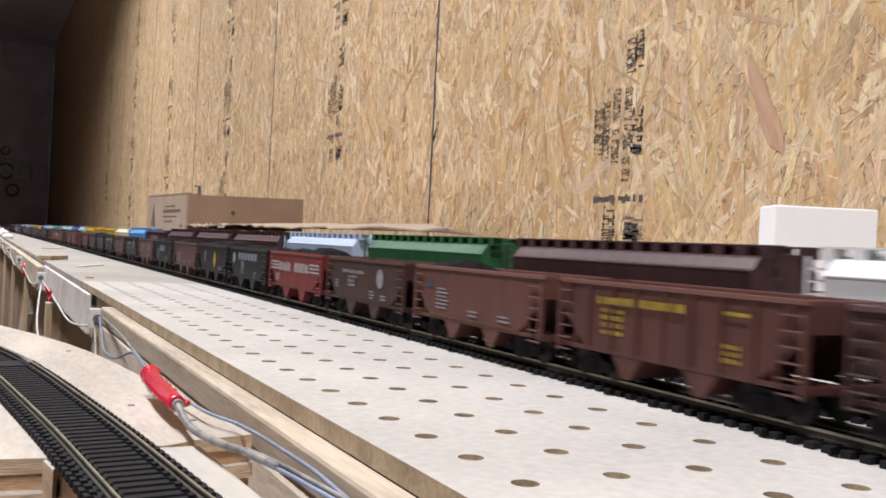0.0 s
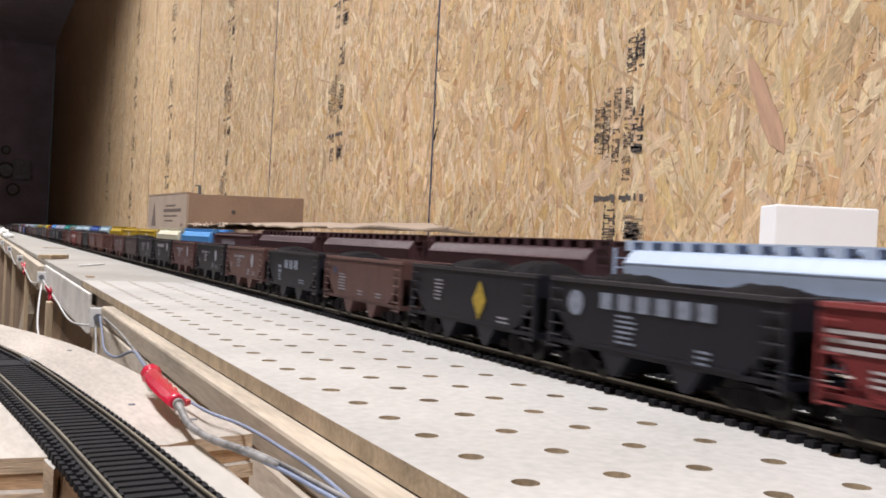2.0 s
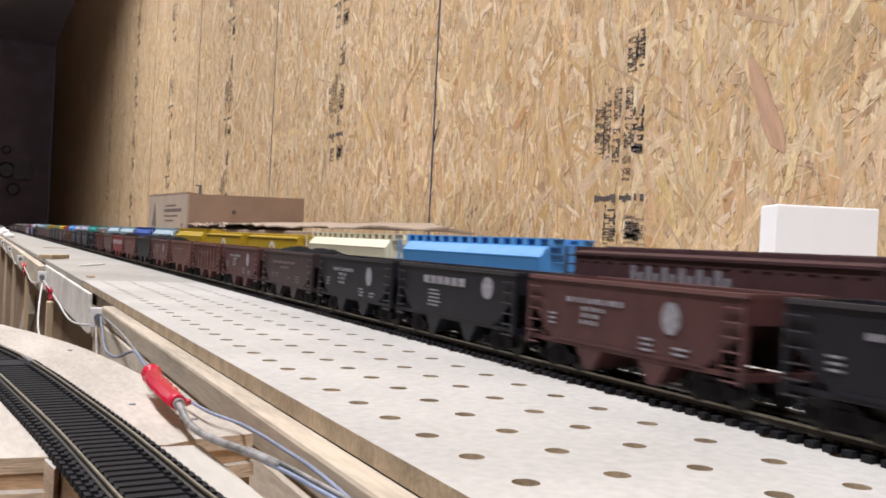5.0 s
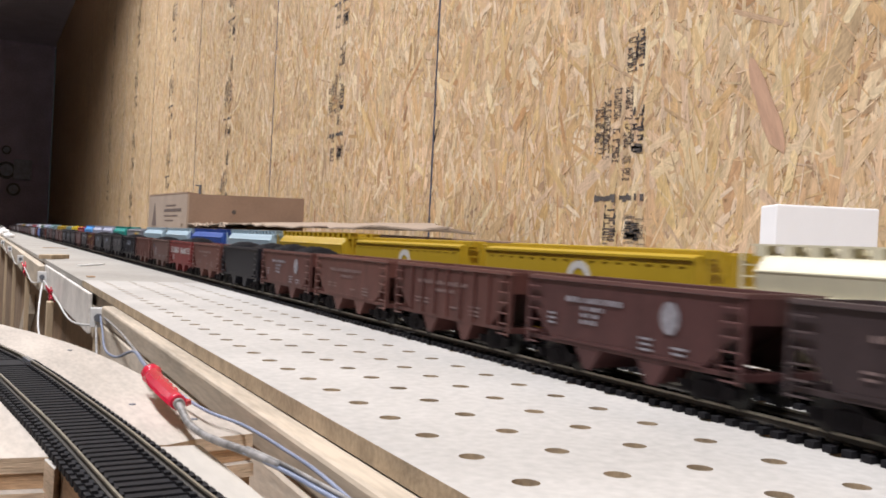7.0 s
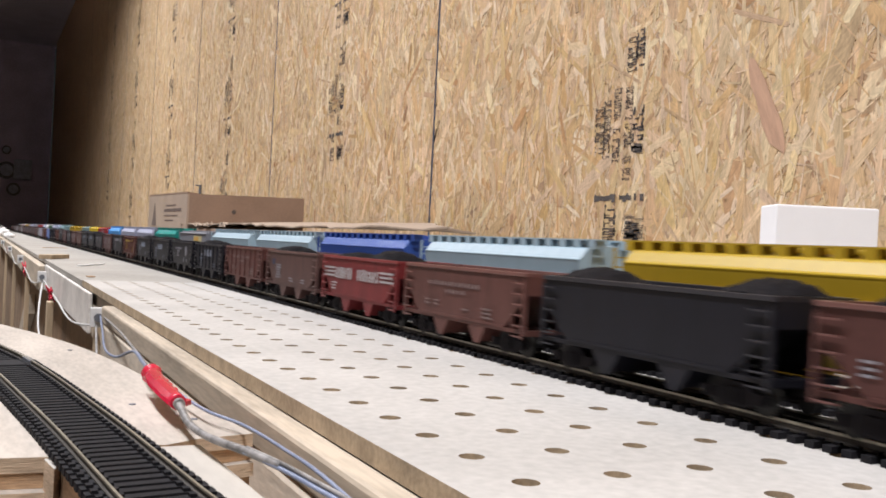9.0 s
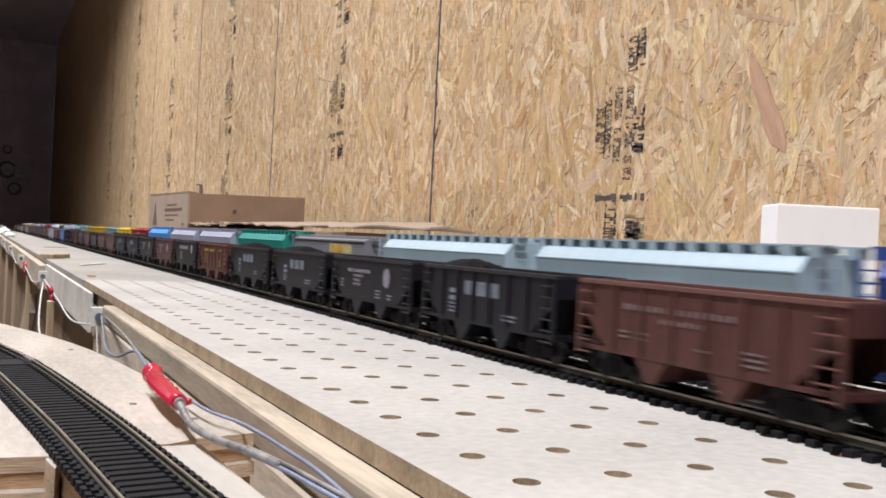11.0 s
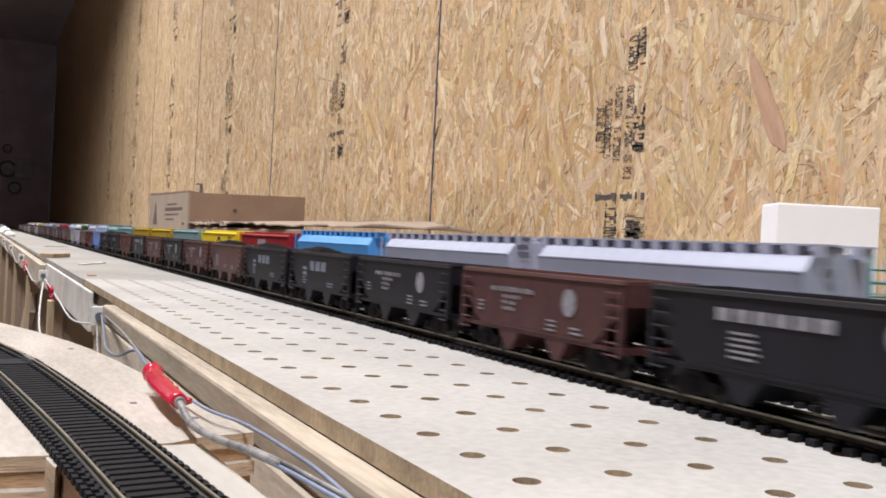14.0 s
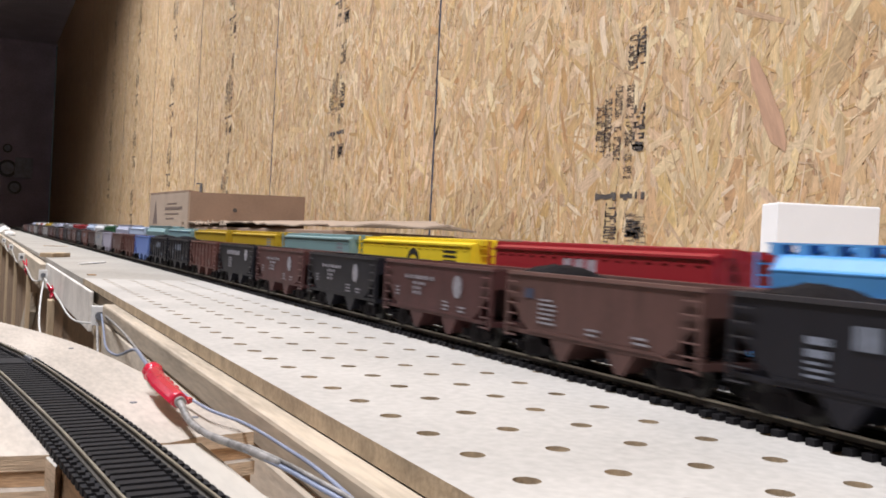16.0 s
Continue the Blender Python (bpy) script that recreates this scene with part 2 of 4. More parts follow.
def sheet(y0, y1, wall, rng, dense):
    """One upright sheet of strand board: a slab with overlapping pressed strands on its face."""
    z0, z1 = FLOOR_Z, TOP_Z
    verts, faces, uvs = [], [], []
    y0, y1 = y0 + 0.0045, y1 - 0.0045
    x0, x1 = WALL_X, WALL_X + 0.011
    verts += [(x0, y0, z0), (x0, y1, z0), (x0, y1, z1), (x0, y0, z1), (x1, y0, z0), (x1, y1, z0), (x1, y1, z1), (x1, y0, z1)]
    faces += [(0, 3, 2, 1), (0, 4, 7, 3), (1, 2, 6, 5), (3, 7, 6, 2), (0, 1, 5, 4), (4, 5, 6, 7)]
    uvs += [(0.0, 0.0)] * 24
    za, zb = -0.12, 2.0
    count = int((y1 - y0) * (zb - za) * dense)
    for i in range(count):
        cy, cz = rng.uniform(y0 + 0.01, y1 - 0.01), rng.uniform(za, zb)
        size = rng.random()
        ln = 0.5 * (0.018 + 0.095 * size ** 2.2 + 0.02 * rng.random())
        wd = 0.5 * (0.0018 + 0.023 * rng.random() ** 2.2 * (0.4 + 0.6 * size))
        a = rng.gauss(math.pi / 2, 0.55) if rng.random() < 0.75 else rng.uniform(0, math.pi)
        c, s = math.cos(a), math.sin(a)
        x = x0 - 0.0002 - 0.0008 * rng.random()
        t0, t1, t2, t3 = (rng.uniform(0.55, 1.0) for _ in range(4))
        k = rng.uniform(-0.25, 0.25)
        q0, q1 = rng.uniform(0.75, 1.0), rng.uniform(0.75, 1.0)
        local = [(-ln * t0, -wd), (ln * t1, -wd * q0), (ln, wd * k), (ln * t2, wd), (-ln * t3, wd * q1), (-ln, wd * k * 2)]
        base = len(verts)
        off = (rng.random() * 50, rng.random() * 50)
        for u, v in local:
            y, z = cy + u * c - v * s, cz + u * s + v * c
            y = min(max(y, y0), y1)
            verts.append((x, y, z))
            uvs.append((u + off[0], v + off[1]))
        faces.append(tuple(range(base + 5, base - 1, -1)))
    me = bpy.data.meshes.new("strand_board")
    me.from_pydata(verts, [], faces)
    me.materials.append(STRANDS)
    me.materials.append(BACKING)
    me.polygons.foreach_set("material_index", [0, 1, 1, 1, 1, 0] + [0] * (len(faces) - 6))
    layer = me.uv_layers.new(name="strand")
    flat = np.array(uvs, dtype=np.float32)
    layer.data.foreach_set("uv", flat.ravel())
    ob = new("strand_board", me)
    ob.parent = wall
    return ob


# Columns of print on a sheet: across, from, to; along the sheet, from, to; size of a mark; share of marks left.
PRINT_BLOCKS = ((-0.045, -0.030, 0.325, 0.380, 0.0150, 0.95), (-0.028, -0.010, 0.322, 0.372, 0.0085, 0.9),
                (0.042, 0.062, 0.197, 0.276, 0.0080, 0.85), (0.027, 0.041, 0.186, 0.285, 0.0075, 0.95), (0.003, 0.017, 0.185, 0.300, 0.0075, 0.9),
                (-0.025, -0.010, 0.160, 0.299, 0.0060, 0.85), (-0.050, -0.030, 0.197, 0.268, 0.0175, 0.9),
                (0.005, 0.030, 0.068, 0.128, 0.0125, 0.85), (-0.062, -0.018, 0.068, 0.110, 0.0048, 0.8))
GLYPH = ((0, 0, 1, 0), (0, 0.5, 1, 0.5), (0, 1, 1, 1), (0, 0, 0, 0.5), (0, 0.5, 0, 1), (1, 0, 1, 0.5), (1, 0.5, 1, 1))


def stamp(y, up, wall, rng, worn):
    """Broken black ink marks printed up a sheet; they cannot be read."""
    bm = bmesh.new()
    x = WALL_X - 0.0014

    def dab(ya, yb, za, zb):
        box(bm, x - 0.0001, x, y + min(ya, yb), y + max(ya, yb), up + min(za, zb), up + max(za, zb))
    for a, b, z0, z1, size, keep in PRINT_BLOCKS:
        z = z1
        while z > z0 + size * 0.5:
            if rng.random() < keep - worn:
                t = size * 0.13
                w, h = b - a, size * 0.74
                for u0, v0, u1, v1 in GLYPH:
                    for q in range(2):
                        if rng.random() < 0.62:
                            e = rng.uniform(0.6, 1.5) * t
                            f0, f1 = q * 0.5 + rng.uniform(-0.08, 0.1), q * 0.5 + rng.uniform(0.36, 0.58)
                            jy, jz = rng.uniform(-0.09, 0.09) * w, rng.uniform(-0.07, 0.07) * size
                            ua, ub = u0 + (u1 - u0) * f0, u0 + (u1 - u0) * f1
                            va, vb = v0 + (v1 - v0) * f0, v0 + (v1 - v0) * f1
                            dab(a + w * ua - e * 0.8 + jy, a + w * ub + e * 0.8 + jy, z - h * va + e * 0.5 + jz, z - h * vb - e * 0.5 + jz)
            z -= size
    for a, b in ((0.006, 0.058), (-0.060, -0.004)):
        q = a
        while q < b:
            d = rng.uniform(0.003, 0.011)
            if rng.random() < 0.85:
                dab(q, min(q + d, b), 0.130 + rng.uniform(0, 0.004), 0.143 - rng.uniform(0, 0.004))
            q += d
    for k in range(10):
        dab(-0.050 + rng.uniform(-0.003, 0.003), -0.031 + rng.uniform(-0.003, 0.003), 0.203 + 0.0011 * k, 0.2042 + 0.0011 * k)
    for k in range(34):
        a, z = rng.uniform(-0.058, -0.030), rng.uniform(0.072, 0.098)
        dab(a, a + rng.uniform(0.004, 0.016), z, z + rng.uniform(0.001, 0.004))
    tagged(part("ink_stamp", bm, INK, wall, "broken black ink print on strand board"), kind="stuff")


def red_strand(wall):
    bm = bmesh.new()
    x = WALL_X - 0.0018
    prism(bm, [(-0.004, -0.069), (0.002, -0.058), (0.009, -0.047), (0.011, -0.02), (0.009, 0.012), (0.0105, 0.035), (0.006, 0.058), (0.001, 0.067), (-0.004, 0.060), (-0.008, 0.030), (-0.0095, -0.005), (-0.012, -0.03), (-0.009, -0.055)], "x", x, x + 0.0003)
    ob = part("strand", bm, material("reddish_strand", (0.56, 0.35, 0.24), 0.6, dark=0.75, scale=25, fine=120, grain=(1, 9, 1)), wall, "large reddish strand")
    ob.matrix_basis = pose(0, 0.648, 0.243, -24, 0, 0) @ Matrix.Diagonal((1, 1.25, 1.02, 1))


def strand_wall():
    bm = bmesh.new()
    box(bm, WALL_X + 0.012, WALL_X + 0.12, SOUTH, NORTH, FLOOR_Z, TOP_Z)
    wall = tagged(part("wall_east", bm, BACKING), "tall wall of upright strand board sheets with inked marks", "wall", kind="structure")
    rng = random.Random(7)
    seams = [1.57 + 1.22 * k for k in range(-7, 11)]
    for a, b in zip(seams, seams[1:]):
        near = -1.3 < a < 7
        sheet(max(a, SOUTH), min(b, NORTH), wall, rng, 9000 if near else 2500)
    red_strand(wall)
    for k in range(6):
        for n, up in enumerate((0.0, 0.37, 0.76, 1.15) if k % 2 == 0 else (0.20, 0.56, 0.95, 1.36)):
            stamp(0.930 + 1.247 * k, up, wall, rng, 0.02 * min(k, 3))


# ---- benches ----
PEG_L, PEG_R, PEG_S, PEG_N, PITCH = -0.0183, 0.34, -0.42, 1.13, 0.0254


def pegboard():
    verts, faces, mats = [], [], []
    rad, depth = 0.0033, 0.006
    cols = list(range(-1, 13))
    rows = list(range(-16, 32))

    def quad(a, b, c, d, m):
        i = len(verts)
        verts.extend((a, b, c, d))
        faces.append((i, i + 1, i + 2, i + 3))
        mats.append(m)

    for v in cols:
        xa, xb = max((v - 0.5) * PITCH, PEG_L), min((v + 0.5) * PITCH, PEG_R)
        if xb <= xa:
            continue
        for u in rows:
            ya, yb = (u - 0.5) * PITCH, (u + 0.5) * PITCH
            if v < 0:
                quad((xa, ya, 0), (xb, ya, 0), (xb, yb, 0), (xa, yb, 0), 0)
                continue
            cx, cy = v * PITCH, u * PITCH
            n = 24
            ring = [(cx + rad * math.cos(2 * math.pi * i / n), cy + rad * math.sin(2 * math.pi * i / n)) for i in range(n)]
            outer = []
            for i in range(n):
                c, s = math.cos(2 * math.pi * i / n), math.sin(2 * math.pi * i / n)
                k = 1 / max(abs(c), abs(s))
                px, py = cx + c * k * PITCH / 2, cy + s * k * PITCH / 2
                outer.append((min(max(px, xa), xb), py))
            for i in range(n):
                j = (i + 1) % n
                quad((*ring[i], 0), (*outer[i], 0), (*outer[j], 0), (*ring[j], 0), 0)
                quad((*ring[j], 0), (*ring[j], -depth), (*ring[i], -depth), (*ring[i], 0), 1)
    ys, yn = (rows[0] - 0.5) * PITCH, (rows[-1] + 0.5) * PITCH
    quad((PEG_L, yn, 0), (PEG_L, yn, -depth), (PEG_L, ys, -depth), (PEG_L, ys, 0), 1)
    quad((PEG_R, ys, 0), (PEG_R, ys, -depth), (PEG_R, yn, -depth), (PEG_R, yn, 0), 1)
    quad((PEG_L, ys, 0), (PEG_L, ys, -depth), (PEG_R, ys, -depth), (PEG_R, ys, 0), 1)
    quad((PEG_R, yn, 0), (PEG_R, yn, -depth), (PEG_L, yn, -depth), (PEG_L, yn, 0), 1)
    board = thing("pegboard", "white-faced pegboard benchtop drilled with rows of holes", "pegboard")
    cut = len(faces) - 4
    for name, fs, ms in (("drilled_face", faces[:cut], mats[:cut]), ("edge", faces[cut:], mats[cut:])):
        used = [i for f in fs for i in f]
        base = min(used)
        me = bpy.data.meshes.new(name)
        me.from_pydata(verts[base:max(used) + 1], [], [tuple(i - base for i in f) for f in fs])
        me.materials.append(PEG)
        me.materials.append(PEG_EDGE)
        me.polygons.foreach_set("material_index", ms)
        ob = new(name, me)
        ob.parent = board
        if name == "edge":
            tagged(ob, "rough brown hardboard edge")
    return ys, yn


def benches():
    ys, yn = pegboard()
    bm = bmesh.new()
    box(bm, PEG_L + 0.004, WALL_X - 0.004, -5.8, yn, -0.0185, -0.0065)
    tagged(part("sub_board", bm, PLY), "brown plywood board under the pegboard", "board")
    bm = bmesh.new()
    box(bm, PEG_R + 0.002, WALL_X - 0.004, -5.8, yn, -0.0063, -0.0005)
    tagged(part("rear_board", bm, PALE_BOARD), "pale plywood benchtop along the strand board wall", "board")
    bm = bmesh.new()
    box(bm, PEG_L - 0.002, PEG_R, -5.8, ys - 0.002, -0.0063, 0)
    tagged(part("end_board", bm, PALE_BOARD), "pale plywood benchtop carrying the tracks", "board")
    bm = bmesh.new()
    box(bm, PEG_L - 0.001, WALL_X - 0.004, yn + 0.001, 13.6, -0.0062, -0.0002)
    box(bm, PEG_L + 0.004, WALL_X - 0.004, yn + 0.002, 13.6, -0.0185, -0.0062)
    tagged(part("far_board", bm, DIMMED_PEG), "long pale plywood benchtop running into the dark", "board")



# ---- timber and wiring along the bench's edge ----
def slab(name, outline, z0, z1, mats, label, category):
    bm = bmesh.new()
    prism(bm, outline, "z", z0, z1)
    for f in bm.faces:
        f.material_index = 0 if f.normal.z > 0.5 else 1
    return tagged(part(name, bm, mats), label, category)


def timber():
    bm = bmesh.new()
    joist = thing("joist", "weathered pine joist under the pegboard edge", "joist")
    box(bm, -0.0265, 0.012, -1.6, 0.562, -0.096, -0.0195, bevel=0.002)
    part("beam", bm, JOIST_PINE, joist)
    bm = bmesh.new()
    box(bm, -0.0265, -0.0150, -1.6, 0.562, -0.0193, -0.0066, bevel=0.0015)
    part("batten", bm, PINE, joist)
    bm = bmesh.new()
    box(bm, -0.0222, -0.0186, 0.70, 1.325, -0.0425, -0.0064, bevel=0.001)
    tagged(part("fascia_board", bm, WHITE_PAINT), "white-painted fascia board with worn paint", "fascia board")
    bm = bmesh.new()
    box(bm, -0.0184, 0.02, 0.64, 1.325, -0.045, -0.0195, bevel=0.001)
    tagged(part("girder", bm, PINE), "pine girder under the benchtop", "girder")
    bm = bmesh.new()
    box(bm, -0.030, 0.01, 1.33, 12.0, -0.045, -0.0088, bevel=0.001)
    tagged(part("girder", bm, PINE), "long pine girder under the far benchtop", "girder")
    bm = bmesh.new()
    box(bm, -0.024, 0.010, 0.606, 0.634, -0.30, -0.0195, bevel=0.001)
    tagged(part("post", bm, STUD), "short pine post under the benchtop", "post", "posts under the bench")
    for y in (1.10, 1.72, 2.45, 3.3, 4.4, 6.0):
        bm = bmesh.new()
        box(bm, -0.0305, -0.0225, y, y + 0.022, FLOOR_Z, -0.0455, bevel=0.001)
        tagged(part("post", bm, STUD), "pine post standing on the floor under the bench", "post", "posts under the bench")
    # The panel's dark colour stands in for shade between the posts.
    bm = bmesh.new()
    box(bm, -0.0095, 0.002, 0.66, 7.0, FLOOR_Z, -0.046)
    tagged(part("back_panel", bm, SHADED_PLY), "plywood panel behind the bench posts, coloured as in shade", "panel")
    for y0, y1, z0, z1 in ((1.14, 1.70, -0.12, -0.30), (1.76, 2.44, -0.10, -0.34)):
        bm = bmesh.new()
        n = Vector((0, y1 - y0, z1 - z0)).length
        box(bm, -0.008, 0.008, -n / 2, n / 2, -0.02, 0.02, bevel=0.001)
        tagged(part("brace", bm, PINE, at=pose(-0.018, (y0 + y1) / 2, (z0 + z1) / 2, math.degrees(math.atan2(z1 - z0, y1 - y0)))), "diagonal pine brace between bench posts", "brace")
    # lower deck
    edge = [(-0.0415, 0.0758), (-0.0465, 0.12), (-0.053, 0.175), (-0.0597, 0.227), (-0.0655, 0.262), (-0.0725, 0.2936), (-0.0846, 0.3356), (-0.0994, 0.3781), (-0.125, 0.43), (-0.17, 0.50), (-0.30, 0.56), (-0.42, 0.56), (-0.42, 0.061), (-0.1049, 0.0617), (-0.0947, 0.0607), (-0.0930, 0.067), (-0.0656, 0.0675), (-0.0581, 0.0715)]
    deck = thing("lower_deck", "pale plywood deck with ragged cut ends carrying the curved track", "deck")
    rng = random.Random(21)
    for k in range(5):
        z1 = -0.0026 - 0.0038 * k
        bm = bmesh.new()
        cut = 0.0 if k == 0 else rng.uniform(-0.0030, 0.0018)
        prism(bm, [(x, y + (cut + rng.uniform(-0.0006, 0.0006) if y < 0.08 and x > -0.4 else 0)) for x, y in edge], "z", z1 - 0.0037, z1)
        for f in bm.faces:
            f.material_index = 0 if f.normal.z > 0.5 else 1
        part("veneer", bm, (PLY, PLY_CORE if k % 2 else CORE_TAN), deck)
    for x, y in ((-0.0735, 0.262), (-0.0560, 0.094), (-0.0530, 0.098), (-0.0665, 0.125), (-0.1085, 0.10), (-0.1125, 0.135)):
        bm = bmesh.new()
        tube(bm, [Vector((x, y, -0.0030)), Vector((x, y, -0.0023))], 0.0011, 10)
        part("nail", bm, DIM, deck, "dark nail head")
    slab("deck_plank", [(-0.0560, 0.0150), (-0.0582, 0.0655), (-0.0925, 0.0655), (-0.0905, 0.020), (-0.085, -0.03), (-0.078, -0.12), (-0.040, -0.12), (-0.050, -0.03)], -0.0150, -0.0027, (PALE_BOARD, PLY_CORE), "pale narrow plank under the curved track", "plank")
    for k, (yb, z1, z0) in enumerate(((0.0628, -0.0222, -0.031), (0.0640, -0.0317, -0.040), (0.0632, -0.0407, -0.055))):
        slab("cleat", [(-0.098 - 0.003 * k, yb), (-0.098 - 0.003 * k, 0.20), (-0.40, 0.20), (-0.40, yb)], z0, z1, (PLY_CORE, PLY_CORE), "rough pine cleat stacked under the lower deck", "cleat")
    for outline, lo, hi in (([(-0.0955, 0.0600), (-0.0935, 0.0655), (-0.0922, 0.0560), (-0.0940, 0.0500)], -0.0300, -0.0030), ([(-0.0912, 0.0560), (-0.0898, 0.0580), (-0.0880, 0.0430), (-0.0902, 0.0410)], -0.0290, -0.0060), ([(-0.1040, 0.0590), (-0.1025, 0.0600), (-0.1000, 0.0540), (-0.1030, 0.0530)], -0.0260, -0.0120)):
        slab("splinter", outline, lo, hi, (PALE_BOARD, CORE_TAN), "pale broken plywood splinter beside the deck edge", "splinter")
    slab("cleat", [(-0.060, 0.079), (-0.044, 0.083), (-0.050, 0.16), (-0.066, 0.16)], -0.060, -0.0222, (PLY_CORE, PLY_CORE), "rough pine cleat stacked under the lower deck", "cleat")
    for x, y in ((-0.36, 0.12), (-0.36, 0.5), (-0.13, 0.35)):
        bm = bmesh.new()
        box(bm, x - 0.019, x + 0.019, y - 0.019, y + 0.019, FLOOR_Z, -0.0556 if y < 0.2 else -0.022, bevel=0.001)
        tagged(part("post", bm, STUD), "pine post under the lower deck", "post", "posts under the bench")


def wire(pts, radius, mat, label):
    bm = bmesh.new()
    tube(bm, smooth_line(pts, 6), radius)
    return tagged(part("wire", bm, mat), label, "wire")


def wiring():
    wire([(-0.0262, 0.57, -0.0150), (-0.0345, 0.48, -0.0185), (-0.0422, 0.40, -0.0193), (-0.0451, 0.33, -0.0148), (-0.0500, 0.24, -0.0005), (-0.0570, 0.17, 0.0047), (-0.0590, 0.145, 0.0055)], 0.0007, BLUE_WIRE, "blue-grey wire looping to a red sleeve")
    wire([(-0.0250, 0.57, -0.0145), (-0.0324, 0.42, -0.0103), (-0.0443, 0.28, -0.0036), (-0.0574, 0.16, 0.0051)], 0.0007, GREY_WIRE, "grey wire running from a clip to a red sleeve")
    wire([(-0.0290, 0.57, -0.022), (-0.0352, 0.50, -0.038), (-0.0440, 0.41, -0.030), (-0.0485, 0.38, -0.026), (-0.052, 0.35, -0.05), (-0.054, 0.33, -0.12)], 0.0009, GREY_WIRE, "grey wire hanging below the bench edge")
    wire([(-0.0570, 0.125, 0.0045), (-0.0536, 0.115, 0.0018), (-0.0510, 0.09, 0.0012), (-0.0452, 0.072, 0.0005), (-0.0440, 0.04, 0.0012), (-0.046, 0.0, 0.003), (-0.047, -0.06, 0.0)], 0.0005, BLUE_WIRE, "thin blue-grey wire across the bench edge")
    wire([(-0.0604, 0.095, 0.0055), (-0.0604, 0.083, 0.0045), (-0.0602, 0.070, 0.0020), (-0.0592, 0.052, 0.0022), (-0.0566, 0.025, 0.0044), (-0.0541, 0.008, 0.0050)], 0.0010, GREY_WIRE, "grey taped wire bundle leaving a red sleeve")
    for k, (mat, dx, dz) in enumerate(((GREY_WIRE, 0.0, 0.0005), (BLUE_WIRE, 0.0008, -0.0003), (BLUE_WIRE, -0.0006, -0.0004))):
        wire([(-0.0566 + dx, 0.026, 0.0046 + dz), (-0.0541 + dx, 0.008, 0.0052 + dz), (-0.0523 + dx, -0.008, 0.0054 + dz), (-0.0494 + dx, -0.024, 0.0046 + dz), (-0.045 + dx, -0.06, 0.002 + dz), (-0.04 + dx, -0.14, -0.004 + dz)], 0.0005, mat, "thin wire of a loose bundle beside the deck")
    # red sleeve
    line = smooth_line([(-0.0586, 0.140, 0.0048), (-0.0597, 0.128, 0.0050), (-0.0606, 0.108, 0.0052), (-0.0602, 0.085, 0.0048)], 8)
    rs = [0.0035 if i < 3 else 0.0029 if i < 4 else 0.0026 - 0.0003 * max(0, i - 12) / 12 for i in range(len(line))]
    sleeve = thing("clip_sleeve", "glossy red rubber sleeve of a wire clip", "clip")
    bm = bmesh.new()
    tube(bm, line, rs, 8)
    bmesh.ops.bevel(bm, geom=[e for e in bm.edges if abs((e.verts[1].co - e.verts[0].co).normalized().y) > 0.8], offset=0.0004, segments=2, affect="EDGES")
    part("sleeve", bm, RED_RUBBER, sleeve)
    bm = bmesh.new()
    for i in (12, 15, 18):
        p = line[i]
        box(bm, p.x + 0.0016, p.x + 0.0031, p.y - 0.002, p.y + 0.001, p.z - 0.0012, p.z + 0.0012, bevel=0.0004)
    prism(bm, [(-0.0580, 0.0855), (-0.0560, 0.0885), (-0.0577, 0.0925)], "z", 0.0036, 0.0050)
    part("ridge", bm, RED_RUBBER, sleeve)
    bm = bmesh.new()
    tube(bm, smooth_line([(-0.0602, 0.0870, 0.0048), (-0.0602, 0.0835, 0.0045)], 3), 0.0016, 14)
    part("collar", bm, GREY_WIRE, sleeve, "grey crimped collar")
    # white clips along the edge
    spots = [(-0.0225, 0.575, -0.0165), (-0.0255, 1.24, -0.0205), (-0.0305, 1.88, -0.0180), (-0.0315, 2.6, -0.0160), (-0.0315, 3.5, -0.015)]
    for i, (x, y, z) in enumerate(spots):
        clip = thing("cable_clip", "white plastic cable clip on the bench edge", "clip", "cable clips along the bench", at=pose(x, y, z))
        bm = bmesh.new()
        box(bm, -0.0105, 0.0012, -0.0032, 0.0032, -0.0075, 0.0075, bevel=0.0006)
        part("block", bm, CLIP, clip)
        bm = bmesh.new()
        tube(bm, [Vector((-0.0048, -0.0060, 0)), Vector((-0.0048, -0.0034, 0))], 0.0034, 12)
        part("screw", bm, DIM, clip, "grey screw head")
    for a, b in zip(spots, spots[1:]):
        mid = [((a[0] + b[0]) / 2 - 0.005, a[1] + (b[1] - a[1]) * f, (a[2] + b[2]) / 2 - d) for f, d in ((0.3, 0.020), (0.6, 0.014))]
        wire([(a[0] - 0.003, a[1], a[2] - 0.006), *mid, (b[0] - 0.003, b[1], b[2] - 0.004)], 0.0009, WHITE_WIRE, "white cable sagging between clips")
    wire([(-0.029, 1.24, -0.028), (-0.035, 1.18, -0.050), (-0.040, 1.10, -0.075), (-0.037, 1.06, -0.115), (-0.033, 1.05, -0.26)], 0.0012, WHITE_WIRE, "white cable hanging from a clip")
    for y, z in ((1.045, -0.031), (1.74, -0.033), (2.95, -0.026)):
        bm = bmesh.new()
        rng = random.Random(int(y * 100))
        for k in range(4):
            d = Vector((rng.uniform(-0.3, 0.1), rng.uniform(-1, 1), rng.uniform(-0.5, 0.7))).normalized() * 0.016
            c = Vector((-0.031, y, z))
            tube(bm, [c - d, c + d * 0.3, c + d], [0.0009, 0.0022, 0.0008], 6)
        tagged(part("cable_tie", bm, RED_RUBBER), "red twisted tie round the cable", "cable tie", "red ties along the cable")


